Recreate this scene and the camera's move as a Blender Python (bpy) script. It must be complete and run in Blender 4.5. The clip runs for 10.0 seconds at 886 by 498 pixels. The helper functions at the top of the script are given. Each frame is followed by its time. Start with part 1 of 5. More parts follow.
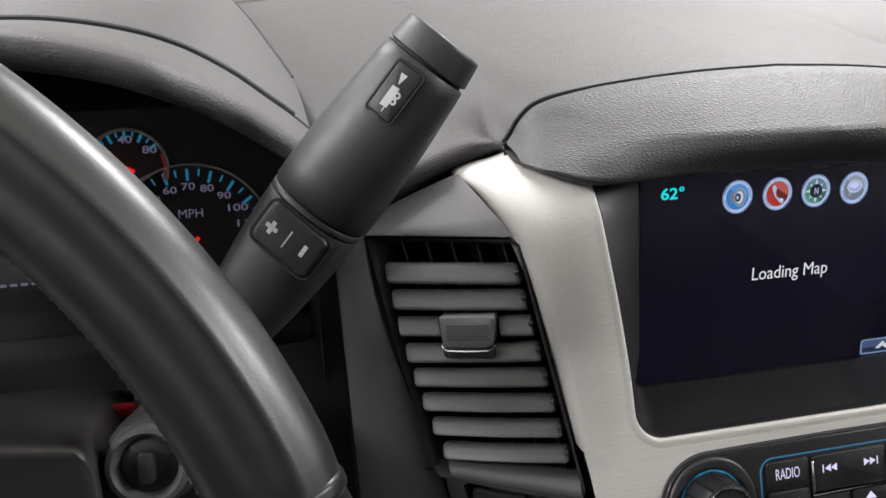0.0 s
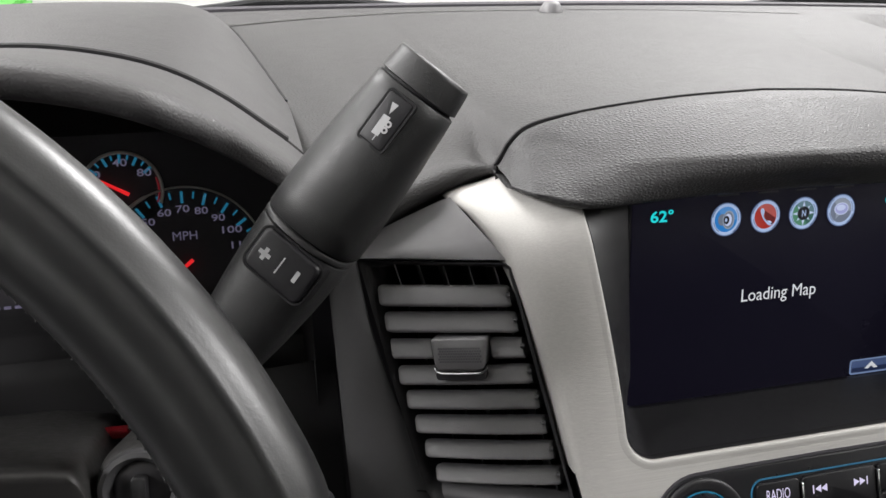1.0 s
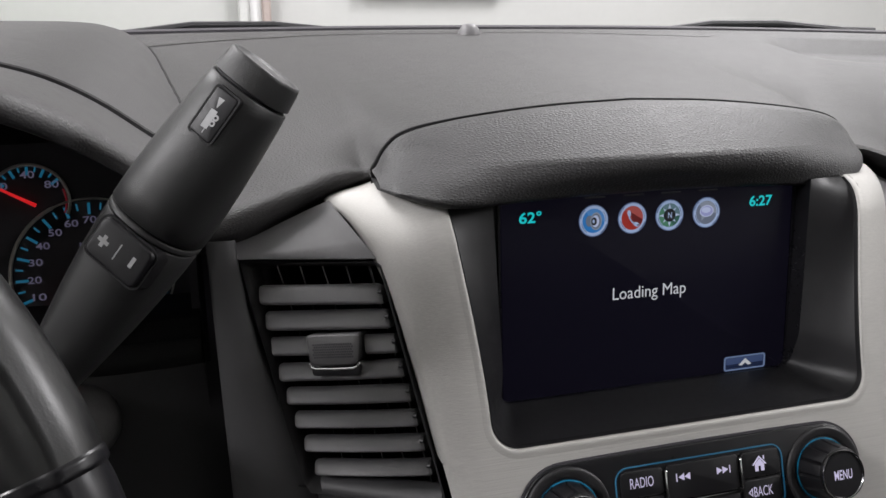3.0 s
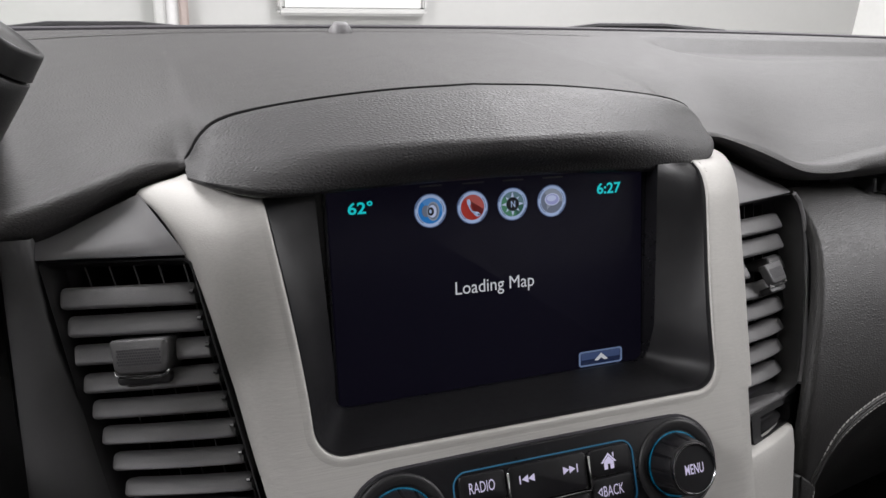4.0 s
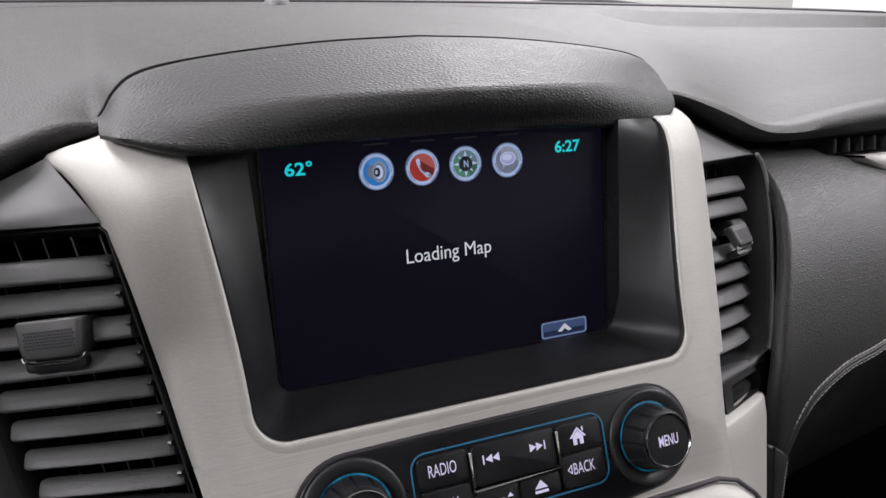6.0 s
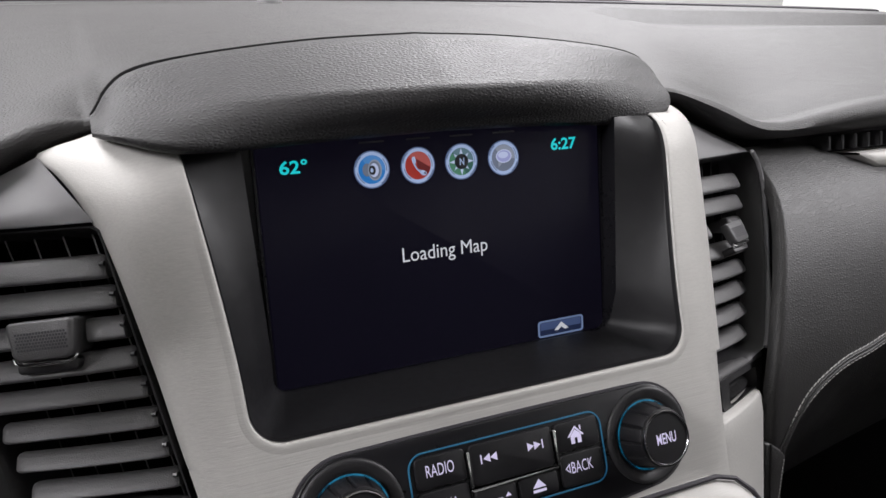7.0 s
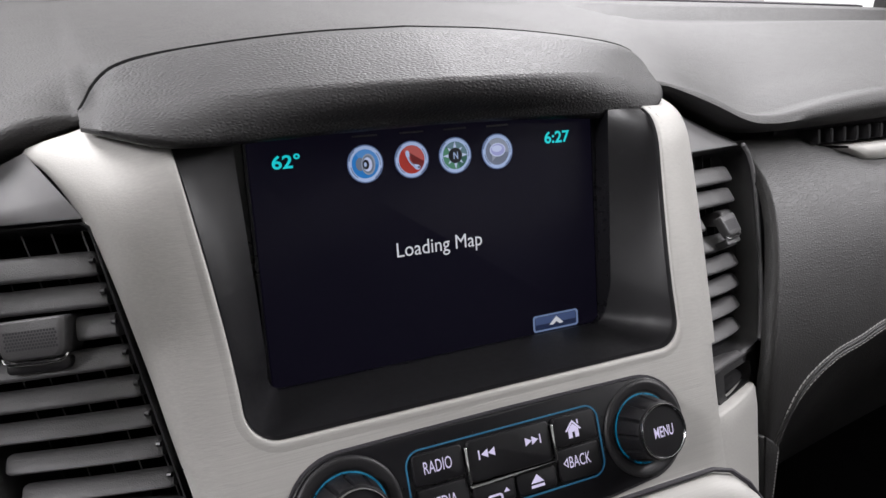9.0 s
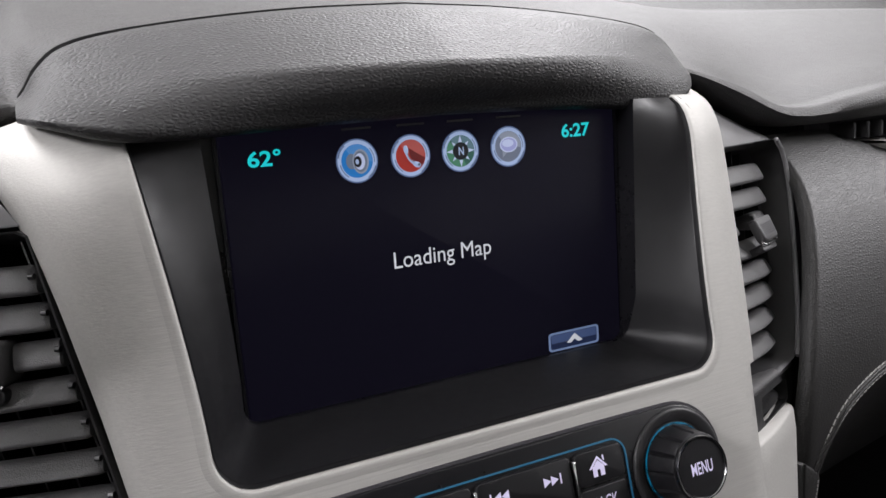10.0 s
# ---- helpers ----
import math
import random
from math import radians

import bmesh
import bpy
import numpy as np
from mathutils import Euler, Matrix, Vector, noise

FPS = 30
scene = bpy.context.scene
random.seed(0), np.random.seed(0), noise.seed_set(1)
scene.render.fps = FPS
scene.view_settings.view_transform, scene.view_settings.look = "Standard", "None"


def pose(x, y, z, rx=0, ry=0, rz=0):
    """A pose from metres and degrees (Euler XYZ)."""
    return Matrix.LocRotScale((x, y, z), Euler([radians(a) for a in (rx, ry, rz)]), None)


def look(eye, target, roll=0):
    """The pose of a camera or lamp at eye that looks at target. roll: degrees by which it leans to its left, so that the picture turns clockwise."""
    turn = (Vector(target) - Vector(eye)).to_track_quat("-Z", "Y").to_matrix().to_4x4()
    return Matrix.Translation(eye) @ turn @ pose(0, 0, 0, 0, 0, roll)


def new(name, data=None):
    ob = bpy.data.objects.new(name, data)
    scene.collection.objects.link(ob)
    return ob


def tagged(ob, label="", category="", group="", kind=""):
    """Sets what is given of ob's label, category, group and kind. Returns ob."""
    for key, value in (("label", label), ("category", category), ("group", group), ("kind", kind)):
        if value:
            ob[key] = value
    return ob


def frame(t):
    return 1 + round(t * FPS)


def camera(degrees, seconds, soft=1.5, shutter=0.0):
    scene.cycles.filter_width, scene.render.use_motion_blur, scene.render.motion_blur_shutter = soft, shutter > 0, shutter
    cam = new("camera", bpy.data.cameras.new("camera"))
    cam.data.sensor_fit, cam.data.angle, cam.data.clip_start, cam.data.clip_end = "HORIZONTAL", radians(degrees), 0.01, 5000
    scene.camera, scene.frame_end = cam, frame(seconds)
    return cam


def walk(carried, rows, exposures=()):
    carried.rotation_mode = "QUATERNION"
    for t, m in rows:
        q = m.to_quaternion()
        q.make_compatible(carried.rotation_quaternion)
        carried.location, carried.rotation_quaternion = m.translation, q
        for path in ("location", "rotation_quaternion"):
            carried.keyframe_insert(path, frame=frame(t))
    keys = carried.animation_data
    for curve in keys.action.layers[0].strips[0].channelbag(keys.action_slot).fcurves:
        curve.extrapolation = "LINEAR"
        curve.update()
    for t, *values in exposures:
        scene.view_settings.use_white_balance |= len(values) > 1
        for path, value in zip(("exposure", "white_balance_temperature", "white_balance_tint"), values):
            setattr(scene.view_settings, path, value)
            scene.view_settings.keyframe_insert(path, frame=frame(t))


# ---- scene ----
cam = camera(59.3, 10.0)
# Dashboard frame: origin at the middle of the display, x to the car's right, y into the display, z up along it.
# The display leans back by 14 degrees and stands 1.25 m over the ground.
S = pose(0, 0, 1.25, -14)
ROWS = [
    (0, (-0.2685, -0.3380, 0.1203), (-0.2235, -0.1497, 0.0702), -1.51),
    (0.5, (-0.2668, -0.3364, 0.1218), (-0.2213, -0.1476, 0.0741), -1.55),
    (1, (-0.2677, -0.3410, 0.1239), (-0.2211, -0.1520, 0.0780), -1.54),
    (1.5, (-0.2680, -0.3421, 0.1237), (-0.2207, -0.1529, 0.0792), -1.63),
    (1.8, (-0.2610, -0.3430, 0.1245), (-0.2133, -0.1537, 0.0808), -1.63),
    (2, (-0.2497, -0.3444, 0.1259), (-0.2013, -0.1551, 0.0834), -1.63),
    (2.1, (-0.2460, -0.3371, 0.1230), (-0.1957, -0.1482, 0.0808), -1.56),
    (2.2, (-0.2425, -0.3385, 0.1220), (-0.1930, -0.1497, 0.0802), -1.57),
    (3.3, (-0.1936, -0.3837, 0.1047), (-0.1394, -0.1945, 0.0687), -1.71),
    (3.5, (-0.1713, -0.3850, 0.1013), (-0.1141, -0.1965, 0.0665), -1.83),
    (4, (-0.1624, -0.3682, 0.0904), (-0.0955, -0.1827, 0.0570), -2.30),
    (4.5, (-0.1567, -0.3442, 0.0684), (-0.0849, -0.1606, 0.0351), -2.83),
    (5, (-0.1503, -0.3388, 0.0645), (-0.0753, -0.1564, 0.0311), -3.14),
    (5.5, (-0.1512, -0.3417, 0.0672), (-0.0742, -0.1601, 0.0338), -3.37),
    (7, (-0.1530, -0.3384, 0.0660), (-0.0729, -0.1582, 0.0325), -3.68),
    (7.5, (-0.1532, -0.3372, 0.0658), (-0.0723, -0.1574, 0.0321), -3.76),
    (8, (-0.1548, -0.3371, 0.0659), (-0.0730, -0.1577, 0.0323), -3.88),
    (8.5, (-0.1550, -0.3350, 0.0637), (-0.0724, -0.1559, 0.0302), -3.97),
    (9, (-0.1560, -0.3340, 0.0632), (-0.0725, -0.1554, 0.0295), -4.04),
    (9.5, (-0.1550, -0.3296, 0.0607), (-0.0708, -0.1514, 0.0270), -4.12),
    (10, (-0.1389, -0.2890, 0.0595), (-0.0542, -0.1111, 0.0256), -4.19),
]
walk(cam, [(t, S @ look(eye, target, roll)) for t, eye, target, roll in ROWS],
     exposures=[(0, 0.6, 6500, 10), (0.6, 0.5, 6500, 10), (1.5, 0.47, 6500, 10), (2.0, 0.27, 6480, 10.5), (3.4, -0.02, 6420, 12), (4.0, -0.02, 6420, 12), (4.5, 0.12, 6380, 13), (5.0, 0.24, 6380, 13), (7.0, 0.22, 6380, 13), (9.0, 0.27, 6380, 13), (10, 0.27, 6380, 13)])
# ---- end of camera ----

# ---- light ----
world = bpy.data.worlds.new("world")
scene.world = world
world.use_nodes = True
world.node_tree.nodes["Background"].inputs[0].default_value = (0.9, 0.95, 1.0, 1)
world.node_tree.nodes["Background"].inputs[1].default_value = 0.25


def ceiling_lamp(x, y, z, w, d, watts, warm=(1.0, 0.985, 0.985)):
    data = bpy.data.lights.new("assumed_ceiling_light", "AREA")
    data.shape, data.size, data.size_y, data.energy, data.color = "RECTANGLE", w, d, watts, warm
    ob = new("assumed_ceiling_light", data)
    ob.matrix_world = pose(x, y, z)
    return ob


# assumed lamps out of view, strength tuned to light dash and cabin
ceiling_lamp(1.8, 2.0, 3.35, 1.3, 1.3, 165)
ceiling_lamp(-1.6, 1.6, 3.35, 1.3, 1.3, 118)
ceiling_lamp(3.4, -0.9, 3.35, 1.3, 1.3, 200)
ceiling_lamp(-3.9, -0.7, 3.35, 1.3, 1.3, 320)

# ---- helpers of this scene ----
U = S @ Matrix.Diagonal((0.1, 0.1, 0.1, 1))      # decimetres of the dashboard frame -> the world
I4 = Matrix.Identity(4)


def thing(name, at, label, category, group="", kind="", m=U):
    ob = new(name)
    ob.empty_display_size = 0.02
    ob.location = m @ Vector(at)
    return tagged(ob, label, category, group, kind)


def part(name, bm, material, parent=None, label="", m=I4, smooth=True, world_units=False, angle=40):
    """Links a bmesh as one mesh object, with its origin in its middle."""
    bm.transform(m if world_units else U @ m)
    bmesh.ops.recalc_face_normals(bm, faces=bm.faces)
    mesh = bpy.data.meshes.new(name)
    mid = sum((v.co for v in bm.verts), Vector()) / max(1, len(bm.verts))
    bmesh.ops.translate(bm, verts=bm.verts, vec=-mid)
    for f in bm.faces:
        f.smooth = smooth
    if smooth:
        for e in bm.edges:
            if len(e.link_faces) == 2 and e.calc_face_angle(0) > radians(angle):
                e.smooth = False
    bm.to_mesh(mesh)
    bm.free()
    mesh.materials.append(material)
    ob = new(name, mesh)
    base = Vector()
    if parent:
        ob.parent = parent
        base = parent.location.copy() if not parent.parent else parent.location + parent.parent.location
    ob.location = mid - base
    if label:
        ob["label"] = label
    return ob


def curve(xs, ys):
    """A smooth line through points: a monotone cubic."""
    xs, ys = np.array(xs, float), np.array(ys, float)
    d = np.diff(ys) / np.diff(xs)
    m = np.concatenate([[d[0]], (d[:-1] + d[1:]) / 2, [d[-1]]])
    for i in range(1, len(xs) - 1):
        if d[i - 1] * d[i] <= 0:
            m[i] = 0
        else:
            m[i] = np.sign(d[i]) * min(abs(m[i]), 3 * abs(d[i - 1]), 3 * abs(d[i]))

    def at(x):
        x = min(max(x, xs[0]), xs[-1])
        i = min(max(int(np.searchsorted(xs, x)) - 1, 0), len(d) - 1)
        h = xs[i + 1] - xs[i]
        t = (x - xs[i]) / h
        return float((2 * t**3 - 3 * t**2 + 1) * ys[i] + (t**3 - 2 * t**2 + t) * h * m[i] + (3 * t**2 - 2 * t**3) * ys[i + 1] + (t**3 - t**2) * h * m[i + 1])
    return at


def sheet(rows, bm=None, loop=False):
    """Quads over rows of points."""
    bm = bm or bmesh.new()
    vs = [[bm.verts.new(p) for p in row] for row in rows]
    for a, b in zip(vs[:-1], vs[1:]):
        n = len(a)
        for j in range(n if loop else n - 1):
            k = (j + 1) % n
            q = [a[j], a[k], b[k], b[j]]
            if len(set(q)) == 4:
                bm.faces.new(q)
    return bm


def rrect(w, h, r, n=5, cx=0.0, cy=0.0):
    """A rounded rectangle as a loop of points."""
    out = []
    for sx, sy, a0 in ((1, 1, 0), (-1, 1, 90), (-1, -1, 180), (1, -1, 270)):
        for k in range(n + 1):
            a = radians(a0 + 90 * k / n)
            out.append((cx + sx * (w / 2 - r) + r * math.cos(a), cy + sy * (h / 2 - r) + r * math.sin(a)))
    return out


def circle(r, n=48, cx=0.0, cy=0.0, a0=0.0, a1=360.0):
    full = a1 - a0 >= 360
    return [(cx + r * math.cos(radians(a0 + (a1 - a0) * k / (n if full else n - 1))), cy + r * math.sin(radians(a0 + (a1 - a0) * k / (n if full else n - 1)))) for k in range(n)]


def prism(loop, c0, c1, bevel=0.0, bm=None):
    """A flat shape with depth: the loop at height c0 and c1, its outer edge rounded."""
    bm = bm or bmesh.new()
    mx, my = sum(p[0] for p in loop) / len(loop), sum(p[1] for p in loop) / len(loop)

    def inset(p, d):
        v = Vector((p[0] - mx, p[1] - my))
        return (p[0] - v.normalized().x * d, p[1] - v.normalized().y * d)
    rings = [[(*p, c0) for p in loop]]
    if bevel:
        for k in range(4):
            a = radians(30 * k)
            rings.append([(*inset(p, bevel * (1 - math.cos(a))), c1 - bevel * (1 - math.sin(a))) for p in loop])
    else:
        rings.append([(*p, c1) for p in loop])
    sheet(rings, bm, loop=True)
    bm.verts.ensure_lookup_table()
    n = len(loop)
    bm.faces.new(bm.verts[-n:])
    bm.faces.new(bm.verts[-n * len(rings):len(bm.verts) - n * (len(rings) - 1)])
    return bm


def band(outer, inner, c0, c1, bm=None):
    """A flat ring between two loops of the same count, with depth."""
    bm = bm or bmesh.new()
    rows = [[(*p, c0) for p in outer], [(*p, c1) for p in outer], [(*p, c1) for p in inner], [(*p, c0) for p in inner], [(*p, c0) for p in outer]]
    return sheet(rows, bm, loop=True)


def lathe(profile, n=40, bm=None):
    """Turns (radius, height) round the z axis."""
    return sheet([[(r * math.cos(2 * math.pi * k / n), r * math.sin(2 * math.pi * k / n), c) for k in range(n)] for r, c in profile], bm, loop=True)


def tube(points, r, n=10, bm=None, ends=True):
    """A round bar along points; r: one radius or one for each point."""
    pts = [Vector(p) for p in points]
    rows, up = [], None
    for i, p in enumerate(pts):
        d = (pts[min(i + 1, len(pts) - 1)] - pts[max(i - 1, 0)]).normalized()
        if up is None:
            up = d.orthogonal().normalized()
        side = d.cross(up).normalized()
        up = side.cross(d).normalized()
        rr = r[i] if isinstance(r, (list, tuple)) else r
        rows.append([p + rr * (math.cos(2 * math.pi * k / n) * side + math.sin(2 * math.pi * k / n) * up) for k in range(n)])
    bm = sheet(rows, bm, loop=True)
    if ends:
        bm.verts.ensure_lookup_table()
        c = len(pts) * n
        bm.faces.new(bm.verts[-n:])
        bm.faces.new(bm.verts[-c:len(bm.verts) - c + n])
    return bm


def box(x0, x1, y0, y1, z0, z1, r=0.0, bm=None):
    bm2 = bmesh.new()
    bmesh.ops.create_cube(bm2, size=1)
    for v in bm2.verts:
        v.co = Vector(((x0 + x1) / 2 + v.co.x * (x1 - x0), (y0 + y1) / 2 + v.co.y * (y1 - y0), (z0 + z1) / 2 + v.co.z * (z1 - z0)))
    if r:
        bmesh.ops.bevel(bm2, geom=bm2.edges[:], offset=r, segments=2, affect="EDGES")
    return bm2


def letters(body, width, height, cx, cy, c=0.0, slant=0.0, bold=0.0):
    """Words in the built-in font, fitted into a box round (cx, cy)."""
    data = bpy.data.curves.new("letters", "FONT")
    data.body, data.resolution_u, data.extrude, data.offset = body, 3, 0.0, bold
    ob = bpy.data.objects.new("letters", data)
    scene.collection.objects.link(ob)
    mesh = bpy.data.meshes.new_from_object(ob.evaluated_get(bpy.context.evaluated_depsgraph_get()))
    bm = bmesh.new()
    bm.from_mesh(mesh)
    bpy.data.objects.remove(ob), bpy.data.curves.remove(data), bpy.data.meshes.remove(mesh)
    bmesh.ops.remove_doubles(bm, verts=bm.verts, dist=1e-5)
    xs, ys = [v.co.x for v in bm.verts], [v.co.y for v in bm.verts]
    x0, x1, y0, y1 = min(xs), max(xs), min(ys), max(ys)
    for v in bm.verts:
        y = (v.co.y - y0) / (y1 - y0) - 0.5
        v.co = Vector((cx + ((v.co.x - x0) / (x1 - x0) - 0.5) * width + slant * y * height, cy + y * height, c))
    return bm


def flat(loop, c):
    bm = bmesh.new()
    bm.faces.new([bm.verts.new((*p, c)) for p in loop])
    return bm


def facing(origin, slope=0.0, turn=0.0):
    """A frame (a to the right, b up, c towards the cabin) at origin; slope: y gained for each unit of height."""
    up = Vector((0, slope, 1)).normalized()
    right = Matrix.Rotation(radians(turn), 3, "Z") @ Vector((1, 0, 0))
    out = right.cross(up).normalized()
    up = out.cross(right)
    m = Matrix.Identity(4)
    m.col[0][:3], m.col[1][:3], m.col[2][:3], m.col[3][:3] = right, up, out, origin
    return m


# ---- materials ----
def material(name, colour, rough=0.5, metal=0.0, spec=0.5, bump=None, vary=0.12, vary_scale=30.0, coat=0.0, emit=None, stretch=None, rough_vary=0.1):
    """Principled, with colour and gloss varied at two scales. bump: (kind, scale per metre, height in metres)."""
    m = bpy.data.materials.new(name)
    m.use_nodes = True
    nt = m.node_tree
    b = nt.nodes["Principled BSDF"]
    b.inputs["Roughness"].default_value, b.inputs["Metallic"].default_value = rough, metal
    b.inputs["Specular IOR Level"].default_value = spec
    b.inputs["Coat Weight"].default_value, b.inputs["Coat Roughness"].default_value = coat, 0.1
    b.inputs["Base Color"].default_value = (*colour, 1)
    if emit:
        b.inputs["Emission Color"].default_value, b.inputs["Emission Strength"].default_value = (*emit[0], 1), emit[1]
    if not vary and not bump:
        return m
    geo = nt.nodes.new("ShaderNodeNewGeometry")
    src = geo.outputs["Position"]
    if stretch:
        mp = nt.nodes.new("ShaderNodeMapping")
        mp.inputs["Scale"].default_value = stretch
        nt.links.new(src, mp.inputs["Vector"])
        src = mp.outputs["Vector"]
    if vary:
        big, fine = nt.nodes.new("ShaderNodeTexNoise"), nt.nodes.new("ShaderNodeTexNoise")
        big.inputs["Scale"].default_value, fine.inputs["Scale"].default_value = vary_scale, vary_scale * 14
        big.inputs["Detail"].default_value, fine.inputs["Detail"].default_value = 3, 4
        add = nt.nodes.new("ShaderNodeMath")
        add.operation = "ADD"
        for n in (big, fine):
            nt.links.new(src, n.inputs["Vector"])
        nt.links.new(big.outputs["Fac"], add.inputs[0])
        nt.links.new(fine.outputs["Fac"], add.inputs[1])
        ramp = nt.nodes.new("ShaderNodeMapRange")
        ramp.inputs["From Min"].default_value, ramp.inputs["From Max"].default_value = 0.6, 1.4
        ramp.inputs["To Min"].default_value, ramp.inputs["To Max"].default_value = 1 - vary, 1 + vary
        nt.links.new(add.outputs[0], ramp.inputs["Value"])
        mix = nt.nodes.new("ShaderNodeMix")
        mix.data_type, mix.blend_type = "RGBA", "MULTIPLY"
        mix.inputs[0].default_value = 1.0
        mix.inputs[6].default_value = (*colour, 1)
        nt.links.new(ramp.outputs[0], mix.inputs[7])
        nt.links.new(mix.outputs[2], b.inputs["Base Color"])
        rr = nt.nodes.new("ShaderNodeMapRange")
        rr.inputs["From Min"].default_value, rr.inputs["From Max"].default_value = 0.6, 1.4
        rr.inputs["To Min"].default_value, rr.inputs["To Max"].default_value = rough - rough_vary, rough + rough_vary
        nt.links.new(add.outputs[0], rr.inputs["Value"])
        nt.links.new(rr.outputs[0], b.inputs["Roughness"])
    if bump:
        kind, scale, height = bump
        bn = nt.nodes.new("ShaderNodeBump")
        bn.inputs["Distance"].default_value = height
        bn.inputs["Strength"].default_value = 1.0
        if kind == "grain":
            warp = nt.nodes.new("ShaderNodeTexNoise")
            warp.inputs["Scale"].default_value = scale * 0.6
            off = nt.nodes.new("ShaderNodeMix")
            off.data_type = "VECTOR"
            off.inputs[0].default_value = 0.00045
            v1 = nt.nodes.new("ShaderNodeTexVoronoi")
            v1.feature = "DISTANCE_TO_EDGE"
            v1.inputs["Scale"].default_value = scale
            nt.links.new(src, warp.inputs["Vector"])
            nt.links.new(src, off.inputs[4])
            nt.links.new(warp.outputs["Color"], off.inputs[5])
            nt.links.new(off.outputs[1], v1.inputs["Vector"])
            sm = nt.nodes.new("ShaderNodeMapRange")
            sm.interpolation_type = "SMOOTHSTEP"
            sm.inputs["From Max"].default_value = 0.4
            sm.inputs["To Min"].default_value, sm.inputs["To Max"].default_value = 0.0, 1.0
            nt.links.new(v1.outputs["Distance"], sm.inputs["Value"])
            nt.links.new(sm.outputs[0], bn.inputs["Height"])
        else:
            n1 = nt.nodes.new("ShaderNodeTexNoise")
            n1.inputs["Scale"].default_value, n1.inputs["Detail"].default_value = scale, 3
            nt.links.new(src, n1.inputs["Vector"])
            nt.links.new(n1.outputs["Fac"], bn.inputs["Height"])
        nt.links.new(bn.outputs[0], b.inputs["Normal"])
    return m


pad_leather = material("pad_leather", (0.038, 0.0366, 0.0366), 0.6, spec=0.5, stretch=(0.72, 1.25, 1.35), bump=("grain", 600, 0.00016), vary=0.05, vary_scale=8, rough_vary=0.04)
visor_leather = material("visor_leather", (0.045, 0.0435, 0.044), 0.56, spec=0.4, stretch=(0.9, 1.0, 1.2), bump=("grain", 560, 0.0001), vary=0.05, vary_scale=8, rough_vary=0.04)
hood_leather = material("hood_leather", (0.027, 0.0263, 0.027), 0.57, spec=0.56, stretch=(0.72, 1.25, 1.35), bump=("grain", 560, 0.00018), vary=0.05, vary_scale=8, rough_vary=0.04)
panel_leather = material("panel_leather", (0.02, 0.0193, 0.019), 0.5, spec=0.4, stretch=(0.72, 1.25, 1.35), bump=("grain", 560, 0.00011), vary=0.06, vary_scale=10, rough_vary=0.04)
rim_leather = material("rim_leather", (0.006, 0.0061, 0.0064), 0.36, spec=0.6, bump=("noise", 1500, 0.00003), vary=0.06, vary_scale=40, rough_vary=0.04)
dark_plastic = material("dark_plastic", (0.135, 0.132, 0.136), 0.48, bump=("noise", 2200, 0.00006), vary=0.06, vary_scale=20, rough_vary=0.05)
grip_plastic = material("grip_plastic", (0.014, 0.014, 0.0143), 0.47, spec=0.45, bump=("grain", 1700, 0.00003), vary=0.08, vary_scale=25, rough_vary=0.05)
slat_plastic = material("slat_plastic", (0.08, 0.078, 0.08), 0.42, bump=("noise", 1800, 0.0002), vary=0.07, vary_scale=40, rough_vary=0.05)
housing_plastic = material("housing_plastic", (0.011, 0.0108, 0.012), 0.42, spec=0.3, bump=("noise", 2500, 0.00004), vary=0.1, vary_scale=20)
frame_plastic = material("frame_plastic", (0.016, 0.0155, 0.0165), 0.5, spec=0.3, bump=("noise", 2500, 0.00005), vary=0.1, vary_scale=20)
panel_plastic = material("panel_plastic", (0.055, 0.054, 0.056), 0.52, spec=0.35, bump=("noise", 2200, 0.00006), vary=0.06, vary_scale=20, rough_vary=0.05)
shroud_plastic = material("shroud_plastic", (0.032, 0.031, 0.03), 0.4, bump=("noise", 2200, 0.00006), vary=0.1, vary_scale=20)
black_plastic = material("black_plastic", (0.014, 0.013, 0.015), 0.4, vary=0.15, vary_scale=30)
# near-black that gives gaps, seams and recesses their shade as colour
gap_black = material("gap_black", (0.006, 0.0056, 0.0065), 0.6, spec=0.2, vary=0.1, vary_scale=30)
void_plastic = material("void_plastic", (0.045, 0.042, 0.048), 0.7, spec=0.3, vary=0.1, vary_scale=30)
gloss_black = material("gloss_black", (0.007, 0.0068, 0.0082), 0.3, spec=0.3, vary=0.1, vary_scale=25, rough_vary=0.05)
button_plastic = material("button_plastic", (0.0078, 0.0074, 0.0088), 0.45, spec=0.3, bump=("noise", 3000, 0.00003), vary=0.12, vary_scale=60)
silver = material("satin_silver_paint", (0.42, 0.41, 0.392), 0.62, metal=0.35, bump=("noise", 50, 0.00008), vary=0.1, vary_scale=40, stretch=(0.5, 30, 30), rough_vary=0.05)
chrome = material("chrome", (0.75, 0.75, 0.76), 0.12, metal=1.0, vary=0.05, vary_scale=80, rough_vary=0.04)
smoked_chrome = material("smoked_chrome", (0.26, 0.26, 0.27), 0.14, metal=1.0, vary=0.08, vary_scale=80, rough_vary=0.05)
screen_glass = material("screen_glass", (0.005, 0.005, 0.008), 0.24, spec=0.1, vary=0.1, vary_scale=15, rough_vary=0.03, emit=((0.03, 0.025, 0.06), 0.07))
white_paint = material("white_print", (0.32, 0.32, 0.325), 0.5, vary=0.08, vary_scale=300)
lilac_glow = material("lit_legend", (0.42, 0.4, 0.5), 0.5, vary=0, emit=((0.75, 0.68, 1.0), 0.3))
